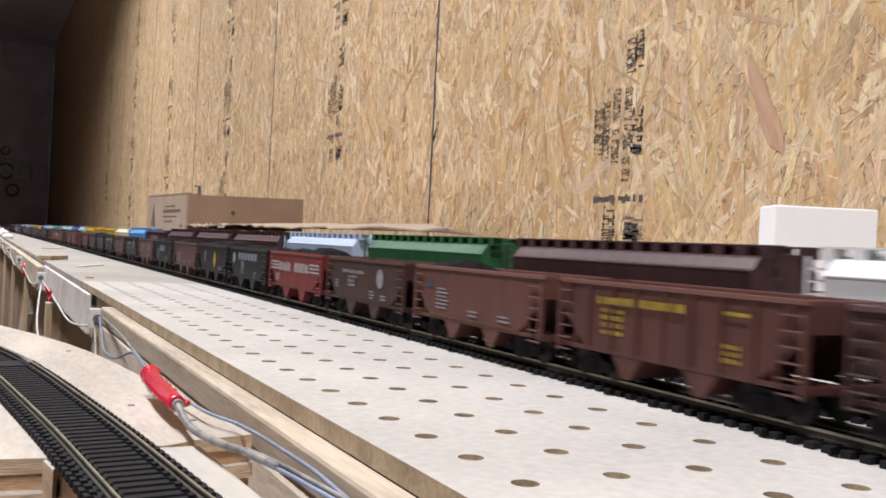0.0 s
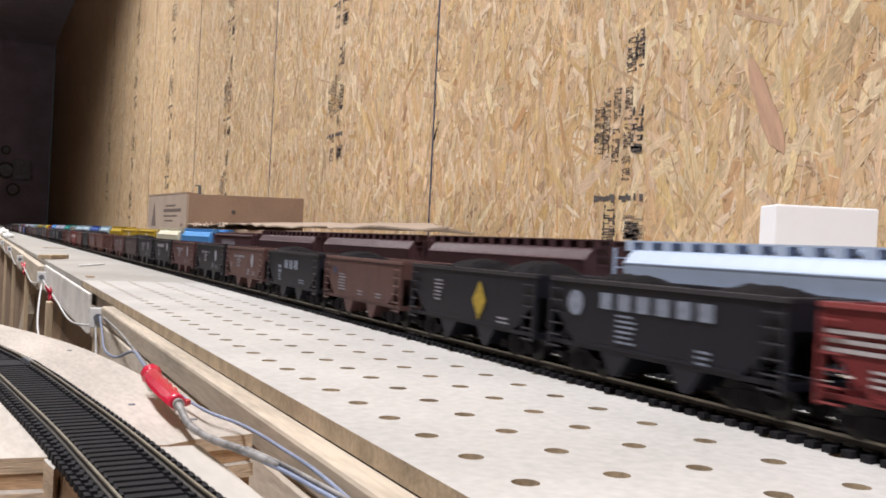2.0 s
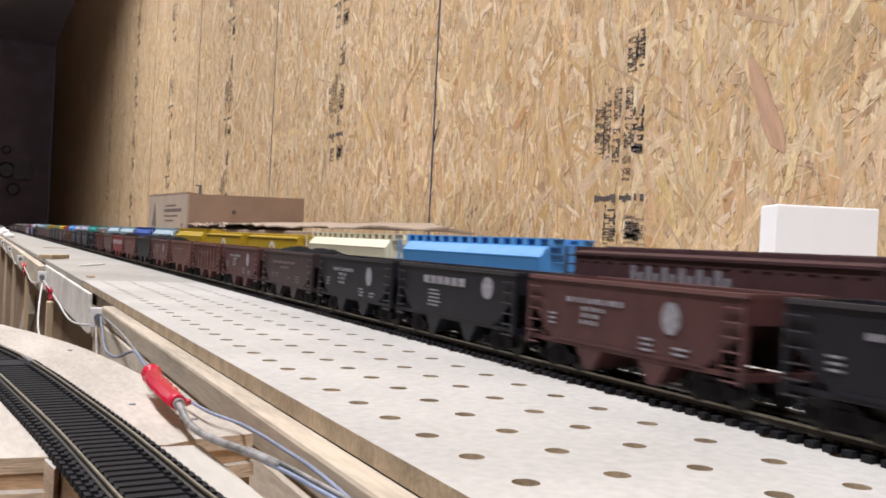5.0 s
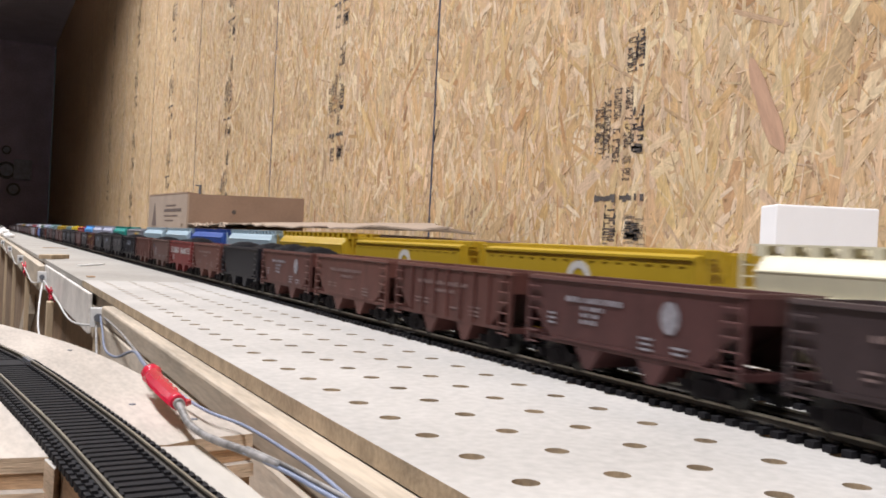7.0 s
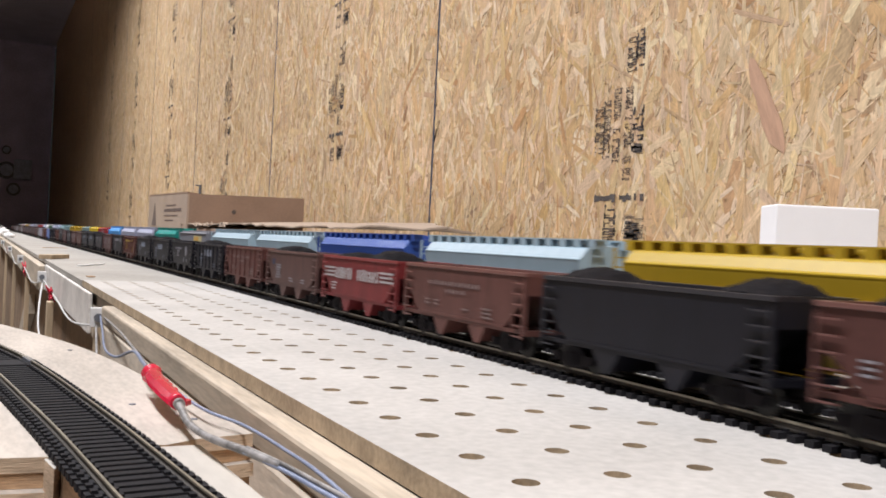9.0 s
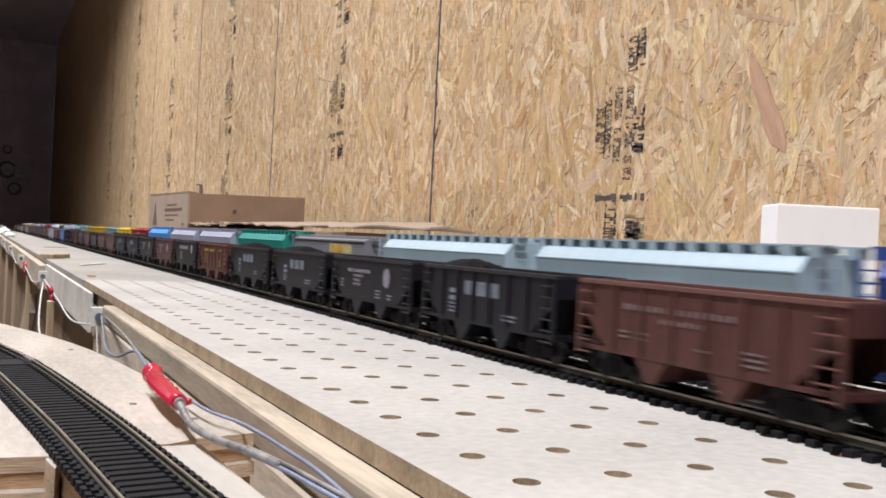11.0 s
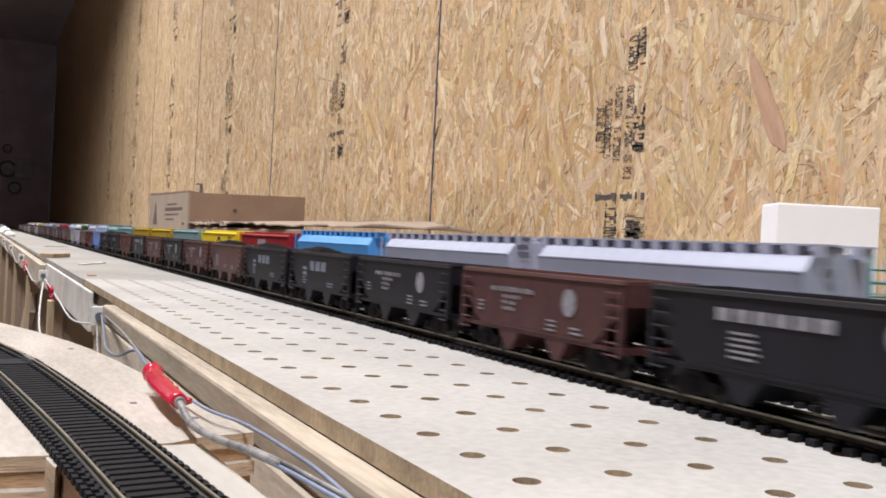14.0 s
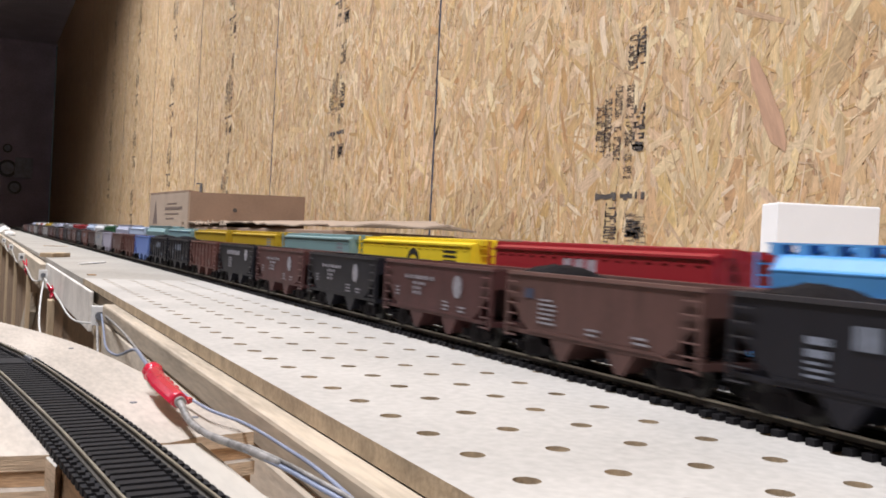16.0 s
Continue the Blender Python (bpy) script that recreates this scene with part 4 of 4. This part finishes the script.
def hopper_car(colour, marks, coal, ribs, seed):
    """An open two-bay hopper car."""
    rng = random.Random(seed)
    mat = paint(colour, COLOURS[colour])
    load = "with a coal load" if coal else "running empty"
    car = thing("hopper_car", f"{WORDS[colour]} open model hopper car {load}", "hopper car", "open hopper cars of the train")
    L, top, sill = HALF_H, 0.0363, 0.0118
    side = [(-L, top), (-L, 0.0262), (-L + 0.0175, sill), (L - 0.0175, sill), (L, 0.0262), (L, top)]
    for s in (-1, 1):
        bm = bmesh.new()
        a, b = sorted((s * HW, s * (HW - 0.0008)))
        prism(bm, side, "x", a, b)
        part("side_sheet", bm, mat, car)
        for k in range(ribs):
            y = -L + 0.006 + k * (2 * L - 0.012) / (ribs - 1)
            low = sill if abs(y) < L - 0.018 else 0.0275
            bm = bmesh.new()
            a, b = sorted((s * HW, s * (HW + 0.0009)))
            box(bm, a, b, y - 0.0008, y + 0.0008, low, top - 0.001)
            part("rib", bm, mat, car)
        if not ribs:
            bm = bmesh.new()
            a, b = sorted((s * HW, s * (HW + 0.00035)))
            box(bm, a, b, -L + 0.0175, L - 0.0175, sill, sill + 0.0012)
            part("sill_strip", bm, mat, car)
    bm = bmesh.new()
    for s in (-1, 1):
        a, b = sorted((s * (HW + 0.0007), s * (HW - 0.0010)))
        box(bm, a, b, -L - 0.0004, L + 0.0004, top - 0.0009, top + 0.0007, bevel=0.0002)
        box(bm, -HW, HW, *sorted((s * L, s * (L - 0.0018))), top - 0.0009, top + 0.0007)
    # The lighter paint draws the highlight line along the top edge.
    part("rim", bm, glint_paint(colour), car)
    for s in (-1, 1):
        bm = bmesh.new()
        prism(bm, [(s * L, 0.0345), (s * (L - 0.001), 0.0352), (s * 0.021, 0.0098), (s * 0.022, 0.0090)], "x", -HW + 0.0008, HW - 0.0008)
        box(bm, -HW + 0.001, HW - 0.001, *sorted((s * L, s * (L - 0.0007))), 0.0272, top)
        part("slope_sheet", bm, mat, car)
    bm = bmesh.new()
    box(bm, -0.0030, 0.0030, -L + 0.002, L - 0.002, 0.0088, 0.0118)
    for s in (-1, 1):
        a, b = sorted((s * HW, s * (HW - 0.0018)))
        box(bm, a, b, -L, L, 0.0104, 0.0120)
        box(bm, -HW, HW, *sorted((s * L, s * (L - 0.0016))), 0.0098, 0.0122)
        for d in (0.0007, 0.0112):
            for sy in (-1, 1):
                y = sy * (L - d)
                x = s * (HW - 0.0006)
                box(bm, x - 0.0005, x + 0.0005, y - 0.0006, y + 0.0006, 0.0110, 0.0275 if d < 0.002 else 0.0205)
    part("underframe", bm, mat, car)
    for y in (-0.0188, 0.0188):
        bm = bmesh.new()
        prism(bm, [(y - 0.0085, 0.0119), (y + 0.0085, 0.0119), (y + 0.0020, 0.0032), (y - 0.0020, 0.0032)], "x", -HW + 0.0012, HW - 0.0012)
        for s in (-1, 1):
            a, b = sorted((s * (HW - 0.0012), s * (HW - 0.0002)))
            prism(bm, [(y - 0.0095, 0.0119), (y + 0.0095, 0.0119), (y + 0.0022, 0.0024), (y - 0.0022, 0.0024)], "x", a, b)
        part("discharge_chute", bm, mat, car)
    for sx in (-1, 1):
        for sy in (-1, 1):
            bm = bmesh.new()
            y0, y1 = sy * (L - 0.0004), sy * (L - 0.0090)
            comb = [(y0, 0.0084), (y0 - sy * 0.0006, 0.0084), (y0 - sy * 0.0006, 0.0090)]
            for k in range(6):
                z = 0.0090 + k * 0.0046
                comb += [(y1, z), (y1, z + 0.00055), (y0 - sy * 0.0006, z + 0.00055)]
                if k < 5:
                    comb += [(y0 - sy * 0.0006, z + 0.0046)]
            comb += [(y0, 0.0345)]
            prism(bm, comb, "x", *sorted((sx * (HW + 0.0007), sx * (HW + 0.0013))))
            part("ladder", bm, glint_paint(colour), car)
    if coal:
        bm = bmesh.new()
        nx, ny = 9, 40
        peaks = [(rng.uniform(-0.045, -0.018), rng.uniform(0.0045, 0.0078)), (rng.uniform(0.012, 0.042), rng.uniform(0.0045, 0.0078))]
        if marks in ("small", "letters"):
            peaks = [(-0.03, 0.0008), (rng.uniform(0.043, 0.047), 0.0058)]
        elif not marks:
            peaks = [(-0.046, 0.0072), (0.045, 0.0066)]
        grid = []
        for j in range(ny + 1):
            y = -L + 0.003 + (2 * L - 0.006) * j / ny
            row = []
            for i in range(nx + 1):
                x = (-1 + 2 * i / nx) * (HW - 0.0010)
                h = sum(p * math.exp(-((y - c) / 0.0125) ** 4) for c, p in peaks) * (1 - (x / HW) ** 2 * 0.72)
                row.append(bm.verts.new((x, y, top - 0.0022 + h + rng.uniform(0, 0.0011))))
            grid.append(row)
        for p, q in zip(grid, grid[1:]):
            for i in range(nx):
                bm.faces.new((p[i], p[i + 1], q[i + 1], q[i]))
        part("coal_load", bm, COAL, car, "heaped black coal")
    bm = bmesh.new()
    for s in (-1, 1):
        hw = HW + (0.00036 if not ribs else 0.0002)

        def Y(v):
            return v if s < 0 else -v
        d = 1 if s < 0 else -1
        small = lambda y, z, n, w: [bar(bm, s, hw, Y(y), Y(y) - d * w * rng.uniform(0.75, 1), z - k * 0.0019 - 0.0008, z - k * 0.0019) for k in range(n)]
        if marks == "stripe":
            for z in (0.0235, 0.0260, 0.0285):
                bar(bm, s, hw, Y(0.0590), Y(0.0385), z, z + 0.0012)
                bar(bm, s, hw, Y(-0.036), Y(-0.0565), z, z + 0.0012)
            letters(bm, s, hw, Y(0.0370), 0.0228, 7, 0.0032 * d, 0.0072, 0.0010 * d, rng)
            letters(bm, s, hw, Y(-0.0010), 0.0228, 8, 0.0032 * d, 0.0072, 0.0010 * d, rng)
            small(0.044, 0.0200, 3, 0.010)
        elif marks == "letters":
            for k in range(3):
                y = 0.016 - k * 0.0118
                bar(bm, s, hw, Y(y), Y(y - 0.0030), 0.0240, 0.0306)
                bar(bm, s, hw, Y(y - 0.0040), Y(y - 0.0080), 0.0240, 0.0306)
            bar(bm, s, hw, Y(0.032), Y(0.0235), 0.0240, 0.0262)
            bar(bm, s, hw, Y(0.032), Y(0.0240), 0.0204, 0.0226)
            small(0.032, 0.0192, 3, 0.009)
            small(-0.020, 0.0172, 2, 0.013)
        elif marks == "circle":
            disc(bm, s, hw, Y(-0.0275), 0.0262, 0.0056, 18, 0.82)
            letters(bm, s, hw, Y(0.034), 0.0276, 8, 0.0036 * d, 0.0022, 0.0010 * d, rng)
            for k in range(3):
                letters(bm, s, hw, Y(0.024), 0.0247 - k * 0.0026, 3 if k else 4, 0.0030 * d, 0.0018, 0.0010 * d, rng)
            small(0.046, 0.0225, 3, 0.006)
            small(-0.012, 0.0185, 3, 0.008)
            small(-0.029, 0.0168, 2, 0.008)
        elif marks == "word":
            for k in range(6):
                y = 0.030 - k * 0.0078
                bar(bm, s, hw, Y(y), Y(y - 0.0060), 0.0275, 0.0315)
            small(0.024, 0.0245, 5, 0.014)
            disc(bm, s, hw, Y(-0.037), 0.0285, 0.0052)
        elif marks == "roundword":
            disc(bm, s, hw, Y(0.044), 0.0275, 0.0050)
            for k in range(6):
                y = 0.028 - k * 0.0105
                bar(bm, s, hw, Y(y), Y(y - 0.0070), 0.0265, 0.0325)
            small(0.018, 0.0250, 6, 0.011)
            small(-0.024, 0.0172, 3, 0.008)
        elif marks == "diamond":
            small(0.034, 0.0300, 6, 0.009)
            small(-0.030, 0.0165, 2, 0.010)
        elif marks == "yellow":
            letters(bm, s, hw + 0.0008, Y(0.036), 0.0288, 5, 0.0036 * d, 0.0030, 0.0009 * d, rng)
            letters(bm, s, hw + 0.0008, Y(0.011), 0.0288, 5, 0.0038 * d, 0.0030, 0.0009 * d, rng)
            bar(bm, s, hw + 0.0008, Y(-0.030), Y(-0.040), 0.0300, 0.0312)
            for k in range(4):
                letters(bm, s, hw, Y(0.034), 0.0256 - k * 0.0027, 4, 0.0026 * d, 0.0018, 0.0008 * d, rng)
            for k in range(3):
                letters(bm, s, hw, Y(-0.026), 0.0195 - k * 0.0022, 4, 0.0022 * d, 0.0015, 0.0006 * d, rng)
        elif marks == "lines":
            letters(bm, s, hw, Y(0.034), 0.0272, 16, 0.0026 * d, 0.0022, 0.0009 * d, rng)
            letters(bm, s, hw, Y(0.014), 0.0236, 7, 0.0024 * d, 0.0019, 0.0008 * d, rng)
            small(0.036, 0.0196, 2, 0.006)
            small(0.026, 0.0196, 2, 0.006)
            small(-0.004, 0.0172, 1, 0.008)
            small(-0.024, 0.0190, 3, 0.011)
        elif marks == "small":
            small(0.036, 0.0262, 6, 0.013)
            small(0.002, 0.0172, 2, 0.009)
            small(-0.026, 0.0172, 2, 0.010)
    if len(bm.verts):
        tagged(part("lettering", bm, {"yellow": LETTER_YELLOW, "lines": LETTER_FAINT, "letters": LETTER_BLUE, "roundword": LETTER_BLUE, "stripe": LETTER_PALE}.get(marks, LETTER_WHITE), car, "worn painted lettering"), kind="stuff")
    else:
        bm.free()
    if marks == "small" and not ribs:
        for s in (-1, 1):
            bm = bmesh.new()
            bar(bm, s, HW + 0.0002, -0.047 * s, -0.0405 * s, 0.0258, 0.0300)
            part("emblem", bm, EMBLEM_BLUE, car, "small dark blue emblem")
    if marks == "diamond":
        bm = bmesh.new()
        for s in (-1, 1):
            a, b = sorted((s * (HW + 0.0004), s * (HW + 0.0006)))
            y = -0.013 if s < 0 else 0.013
            prism(bm, [(y - 0.0062, 0.0225), (y, 0.0315), (y + 0.0062, 0.0225), (y, 0.0135)], "x", a, b)
        part("emblem", bm, LETTER_YELLOW, car, "yellow diamond emblem")
    running_gear(car, L, 0.0435)
    return car


HALF_C = 0.0945


def covered_car(colour, style, seed):
    """A covered hopper car: curved or flat sides, roof hatches and running boards."""
    rng = random.Random(seed)
    mat = paint(colour, COLOURS[colour], 0.42)
    kind = "smooth-sided" if style == "curved" else "flat-sided"
    car = thing("covered_hopper_car", f"{WORDS[colour]} {kind} covered model hopper car with roof hatches", "hopper car", "covered hopper cars of the train")
    L, hw = HALF_C, 0.0175
    if style == "curved":
        half = [(0.0085, 0.0105), (hw - 0.0010, 0.0185), (hw, 0.0210), (hw, 0.0340), (hw + 0.0008, 0.0345), (hw + 0.0008, 0.0352), (hw - 0.0003, 0.0357), (hw + 0.0005, 0.0425), (hw + 0.0007, 0.0432), (hw + 0.0007, 0.0437), (hw - 0.0004, 0.0444), (hw - 0.0034, 0.0484), (hw - 0.0045, 0.0492), (0.0055, 0.0508)]
    else:
        half = [(0.0085, 0.0105), (hw - 0.0010, 0.0185), (hw, 0.0210), (hw, 0.0458), (hw + 0.0007, 0.0460), (hw + 0.0007, 0.0472), (hw - 0.0012, 0.0480), (0.0060, 0.0492)]
    outline = half + [(-x, z) for x, z in half[::-1]]
    bm = bmesh.new()
    prism(bm, outline, "y", -L + 0.011, L - 0.011)
    for s in (-1, 1):
        y0, y1 = s * (L - 0.011), s * (L - 0.0085)
        ring0 = [bm.verts.new((x, y0, z)) for x, z in outline]
        ring1 = [bm.verts.new((x * 0.985, y1, max(z, 0.020) if z < 0.020 else z * 0.995)) for x, z in outline]
        n = len(outline)
        for i in range(n):
            bm.faces.new((ring0[i], ring0[(i + 1) % n], ring1[(i + 1) % n], ring1[i]))
        bm.faces.new(ring1)
    if style != "curved":
        for s in (-1, 1):
            a, b = sorted((s * hw, s * (hw + 0.0004)))
            for k in range(16):
                y = -L + 0.016 + k * (2 * L - 0.032) / 15
                box(bm, a, b, y - 0.0022, y + 0.0022, 0.0434, 0.0439)
    bmesh.ops.recalc_face_normals(bm, faces=bm.faces[:])
    part("body", bm, mat, car)
    for y in (-0.052, 0.0, 0.052):
        bm = bmesh.new()
        prism(bm, [(y - 0.021, 0.020), (y + 0.021, 0.020), (y + 0.005, 0.004), (y - 0.005, 0.004)], "x", -0.012, 0.012)
        part("discharge_chute", bm, mat, car)
    for s in (-1, 1):
        bm = bmesh.new()
        x0, x1 = sorted((s * 0.0062, s * 0.0128))
        low = 0.0008 if style == "curved" else 0.0044
        box(bm, x0, x1, -L + 0.002, L - 0.002, 0.0538 - low, 0.0545 - low)
        for k in range(15):
            y = -L + 0.006 + k * (2 * L - 0.012) / 14
            wide = 0.0026 if style == "curved" else 0.0060
            box(bm, x0, x1, max(y - wide, -L + 0.002), min(y + wide, L - 0.002), 0.0490 if style == "curved" else 0.0470, 0.0539 - low)
        part("running_board", bm, mat, car)
    for y in (-0.066, -0.033, 0.0, 0.033, 0.066):
        bm = bmesh.new()
        roof = 0.0505 if style == "curved" else 0.0486
        box(bm, -0.0052, 0.0052, y - 0.0130, y + 0.0130, roof, roof + 0.0022, bevel=0.0006)
        part("hatch", bm, mat, car)
    for sy in (-1, 1):
        bm = bmesh.new()
        a, b = sorted((sy * L, sy * (L - 0.012)))
        box(bm, -hw, hw, a, b, 0.0106, 0.0124)
        for x in (-hw + 0.0006, hw - 0.0006, -0.006, 0.006):
            y = sy * (L - 0.0010)
            box(bm, x - 0.0005, x + 0.0005, y - 0.0005, y + 0.0005, 0.0124, 0.0500)
        for k in range(8):
            z = 0.0145 + k * 0.0044
            for x in (-1, 1):
                x0, x1 = sorted((x * (hw - 0.0006), x * 0.006))
                box(bm, x0, x1, sy * (L - 0.0010) - 0.0003, sy * (L - 0.0010) + 0.0003, z, z + 0.0006)
        part("end_ladder", bm, mat, car)
    bm = bmesh.new()
    box(bm, -0.003, 0.003, -L + 0.003, L - 0.003, 0.0085, 0.0112)
    part("underframe", bm, mat, car)
    marks = {"ring": LETTER_BRIGHT, "lettered": LETTER_LILAC if colour == "bright_red" else LETTER_WHITE, "black_ring": LETTER_BLACK, "panel": PANEL_PALE, "mark": LETTER_WHITE}.get(style)
    if marks:
        bm = bmesh.new()
        for s in (-1, 1):
            d = 1 if s < 0 else -1
            if style in ("ring", "black_ring"):
                for k in range(20):
                    a0, a1 = 2 * math.pi * k / 24, 2 * math.pi * (k + 1) / 24
                    y = -0.006 * d
                    pts = [(y + r * math.cos(a), 0.0335 + r * math.sin(a)) for r, a in ((0.0060, a0), (0.0100, a0), (0.0100, a1), (0.0060, a1))]
                    u, v = sorted((s * hw, s * (hw + 0.0002)))
                    prism(bm, pts, "x", u, v)
                if style == "black_ring":
                    for k in range(3):
                        bar(bm, s, hw, -0.050 * d, -0.068 * d, 0.0415 - k * 0.003, 0.0432 - k * 0.003)
            elif style == "lettered" and colour == "bright_red":
                for k in range(3):
                    y = (0.018 - k * 0.0100) * d
                    bar(bm, s, hw, y, y - 0.0074 * d, 0.0330, 0.0430)
            elif style == "lettered":
                for k in range(6):
                    y = (0.042 - k * 0.0105) * d
                    bar(bm, s, hw, y, y - 0.0030 * d, 0.0330, 0.0425)
                    bar(bm, s, hw, y - 0.0050 * d, y - 0.0078 * d, 0.0330, 0.0398)
            elif style == "panel":
                bar(bm, s, hw + 0.0001, -0.010 * d, -0.060 * d, 0.0350, 0.0440)
            elif style == "mark":
                for k in range(3):
                    bar(bm, s, hw, -0.058 * d, -0.072 * d, 0.0360 + k * 0.003, 0.0378 + k * 0.003)
        tagged(part("lettering", bm, marks, car, "worn painted lettering"), kind="stuff")
    if style == "panel":
        for s in (-1, 1):
            d = 1 if s < 0 else -1
            bm = bmesh.new()
            for k, (h, w) in enumerate(((0.0052, 0.006), (0.0046, 0.004), (0.0058, 0.007), (0.0040, 0.004))):
                y = (-0.014 - k * 0.0075) * d
                bar(bm, s, hw + 0.00025, y, y - w * d, 0.0372, 0.0372 + h)
            part("panel_mark", bm, PANEL_ORANGE, car, "worn orange marks on the pale panel")
    running_gear(car, L, 0.070)
    return car


def slip(t, ease):
    """How far a train has come after t seconds: it gathers speed slowly."""
    return sum(c * t ** (k + 1) for k, c in enumerate(ease))


NEAR_EASE, FAR_EASE = (0.27039, -0.0014339, 0.00024992, -0.0000075261), (0.25319, 0.00011154, 0.000082101, -0.0000022196)


NEAR_CARS = [("red_brown", "small", 0, 8), ("dark_brown", "circle", 0, 0), ("dark_brown", "lines", 1, 0), ("oxide", "yellow", 0, 9), ("rust", "small", 1, 0), ("dark_brown", "circle", 0, 0), ("red", "stripe", 1, 0), ("black", "roundword", 1, 0), ("black", "diamond", 1, 0), ("brown", "small", 1, 0), ("black", "letters", 1, 0),
             ("brown", "circle", 0, 0), ("black", "circle", 0, 0), ("red_brown", "circle", 0, 0), ("black", "word", 0, 0), ("black", "circle", 0, 0), ("purple_brown", "lines", 1, 0), ("red_brown", "circle", 0, 0), ("oxide", "lines", 0, 9), ("rust", "lines", 0, 0), ("oxide", "circle", 1, 0),
             ("black", "", 1, 0), ("rust", "lines", 0, 0), ("red", "stripe", 1, 0), ("brown", "small", 1, 0), ("oxide", "lines", 0, 8), ("black", "letters", 1, 8), ("black", "circle", 0, 0), ("black", "letters", 1, 0), ("black", "letters", 1, 0), ("oxide", "yellow", 0, 9),
             ("black", "word", 0, 0), ("red_brown", "circle", 0, 0), ("black", "circle", 0, 0), ("black", "letters", 1, 0), ("black", "letters", 1, 0), ("brown", "small", 1, 0), ("red_brown", "circle", 0, 0), ("black", "circle", 0, 0), ("red_brown", "circle", 0, 0), ("black", "word", 0, 0),
             ("oxide", "lines", 0, 8), ("black", "letters", 1, 8), ("black", "letters", 1, 8), ("blue", "", 0, 0), ("oxide", "lines", 0, 8), ("brown", "small", 0, 0), ("violet_grey", "", 0, 0)]
FAR_CARS = [("pale_blue", "curved"), ("white", "curved"), ("plum", "curved"), ("green", "curved"), ("pale_blue", "curved"), ("plum", "curved"), ("plum", "curved"), ("plum", "curved"), ("plum", "lettered"), ("sky_blue", "curved"), ("cream", "curved"),
            ("yellow", "ring"), ("yellow", "ring"), ("yellow", "curved"), ("ice_blue", "curved"), ("deep_blue", "curved"), ("ice_blue", "curved"), ("ice_blue", "curved"), ("mid_grey", "panel"), ("teal", "curved"), ("lilac", "curved"),
            ("lilac", "curved"), ("sky_blue", "curved"), ("bright_red", "lettered"), ("bright_yellow", "black_ring"), ("grey_teal", "mark"), ("yellow", "mark"), ("yellow", "flat"), ("grey_teal", "flat"), ("grey_teal", "curved"), ("pale_blue", "flat"),
            ("lilac", "curved"), ("green", "flat"), ("white", "curved"), ("pale_blue", "curved"), ("bright_red", "flat"), ("bright_red", "flat"), ("mid_grey", "curved")]
# Back end of each car at the start, in millimetres along the track.
NEAR_START = [133, 269, 407, 543, 677, 811, 949, 1088, 1225, 1361, 1499, 1634, 1768, 1907, 2047, 2185, 2322, 2458, 2596, 2733, 2868, 3004, 3144, 3284, 3423, 3563, 3701, 3840, 3979, 4118, 4256, 4394, 4530, 4665, 4802, 4939, 5076]
FAR_START = [262, 470, 674, 876, 1078, 1280, 1483, 1686, 1889, 2094, 2298, 2500, 2706, 2912, 3116, 3320, 3528, 3738, 3945, 4148, 4352, 4554, 4755, 4956]


def trains():
    cars = []
    made = {}
    rng = random.Random(11)
    filler = ["black", "brown", "red_brown", "grey", "dark_brown", "black", "rust"]
    for i in range(76):
        spec = NEAR_CARS[i] if i < len(NEAR_CARS) else (filler[rng.randrange(7)], rng.choice(("circle", "small", "lines", "letters")), rng.randrange(2), 0)
        k = i - 3
        back = NEAR_START[k] / 1000 if 0 <= k < len(NEAR_START) else (0.133 + 0.137 * k if k < 0 else 5.076 + 0.1375 * (k - len(NEAR_START) + 1))
        if spec in made and i > 47:
            car = copy_thing(made[spec], Matrix.Identity(4))
        else:
            car = made[spec] = hopper_car(*spec, seed=i)
        cars.append((car, TRACK_NEAR, back - HALF_H, NEAR_EASE))
    made = {}
    filler = ["white", "pale_blue", "mid_grey", "lilac", "bright_red", "ice_blue", "yellow", "plum"]
    for i in range(50):
        spec = FAR_CARS[i] if i < len(FAR_CARS) else (filler[rng.randrange(8)], "curved" if rng.random() < 0.6 else "flat")
        k = i - 2
        back = FAR_START[k] / 1000 if 0 <= k < len(FAR_START) else (0.262 + 0.205 * k if k < 0 else 4.956 + 0.2045 * (k - len(FAR_START) + 1))
        if spec in made:
            car = copy_thing(made[spec], Matrix.Identity(4))
        else:
            car = made[spec] = covered_car(*spec, seed=100 + i)
        cars.append((car, TRACK_FAR, back - HALF_C, FAR_EASE))
    return cars


def motions():
    for car, x, y, ease in CARS:
        walk(car, [(t, pose(x, y - slip(t, ease), RAIL_TOP)) for t in range(17)])


room()
strand_wall()
benches()
timber()
wiring()
bench_things()
straight_track(TRACK_NEAR, -5.7, 11.0, -0.10, 1.7, 0.0062, "straight black model track on the pegboard bench")
straight_track(TRACK_FAR, -5.7, 11.0, 0.0, 0.0, 0.0062, "straight black model track behind another track")
curved_track()
CARS = trains()
motions()
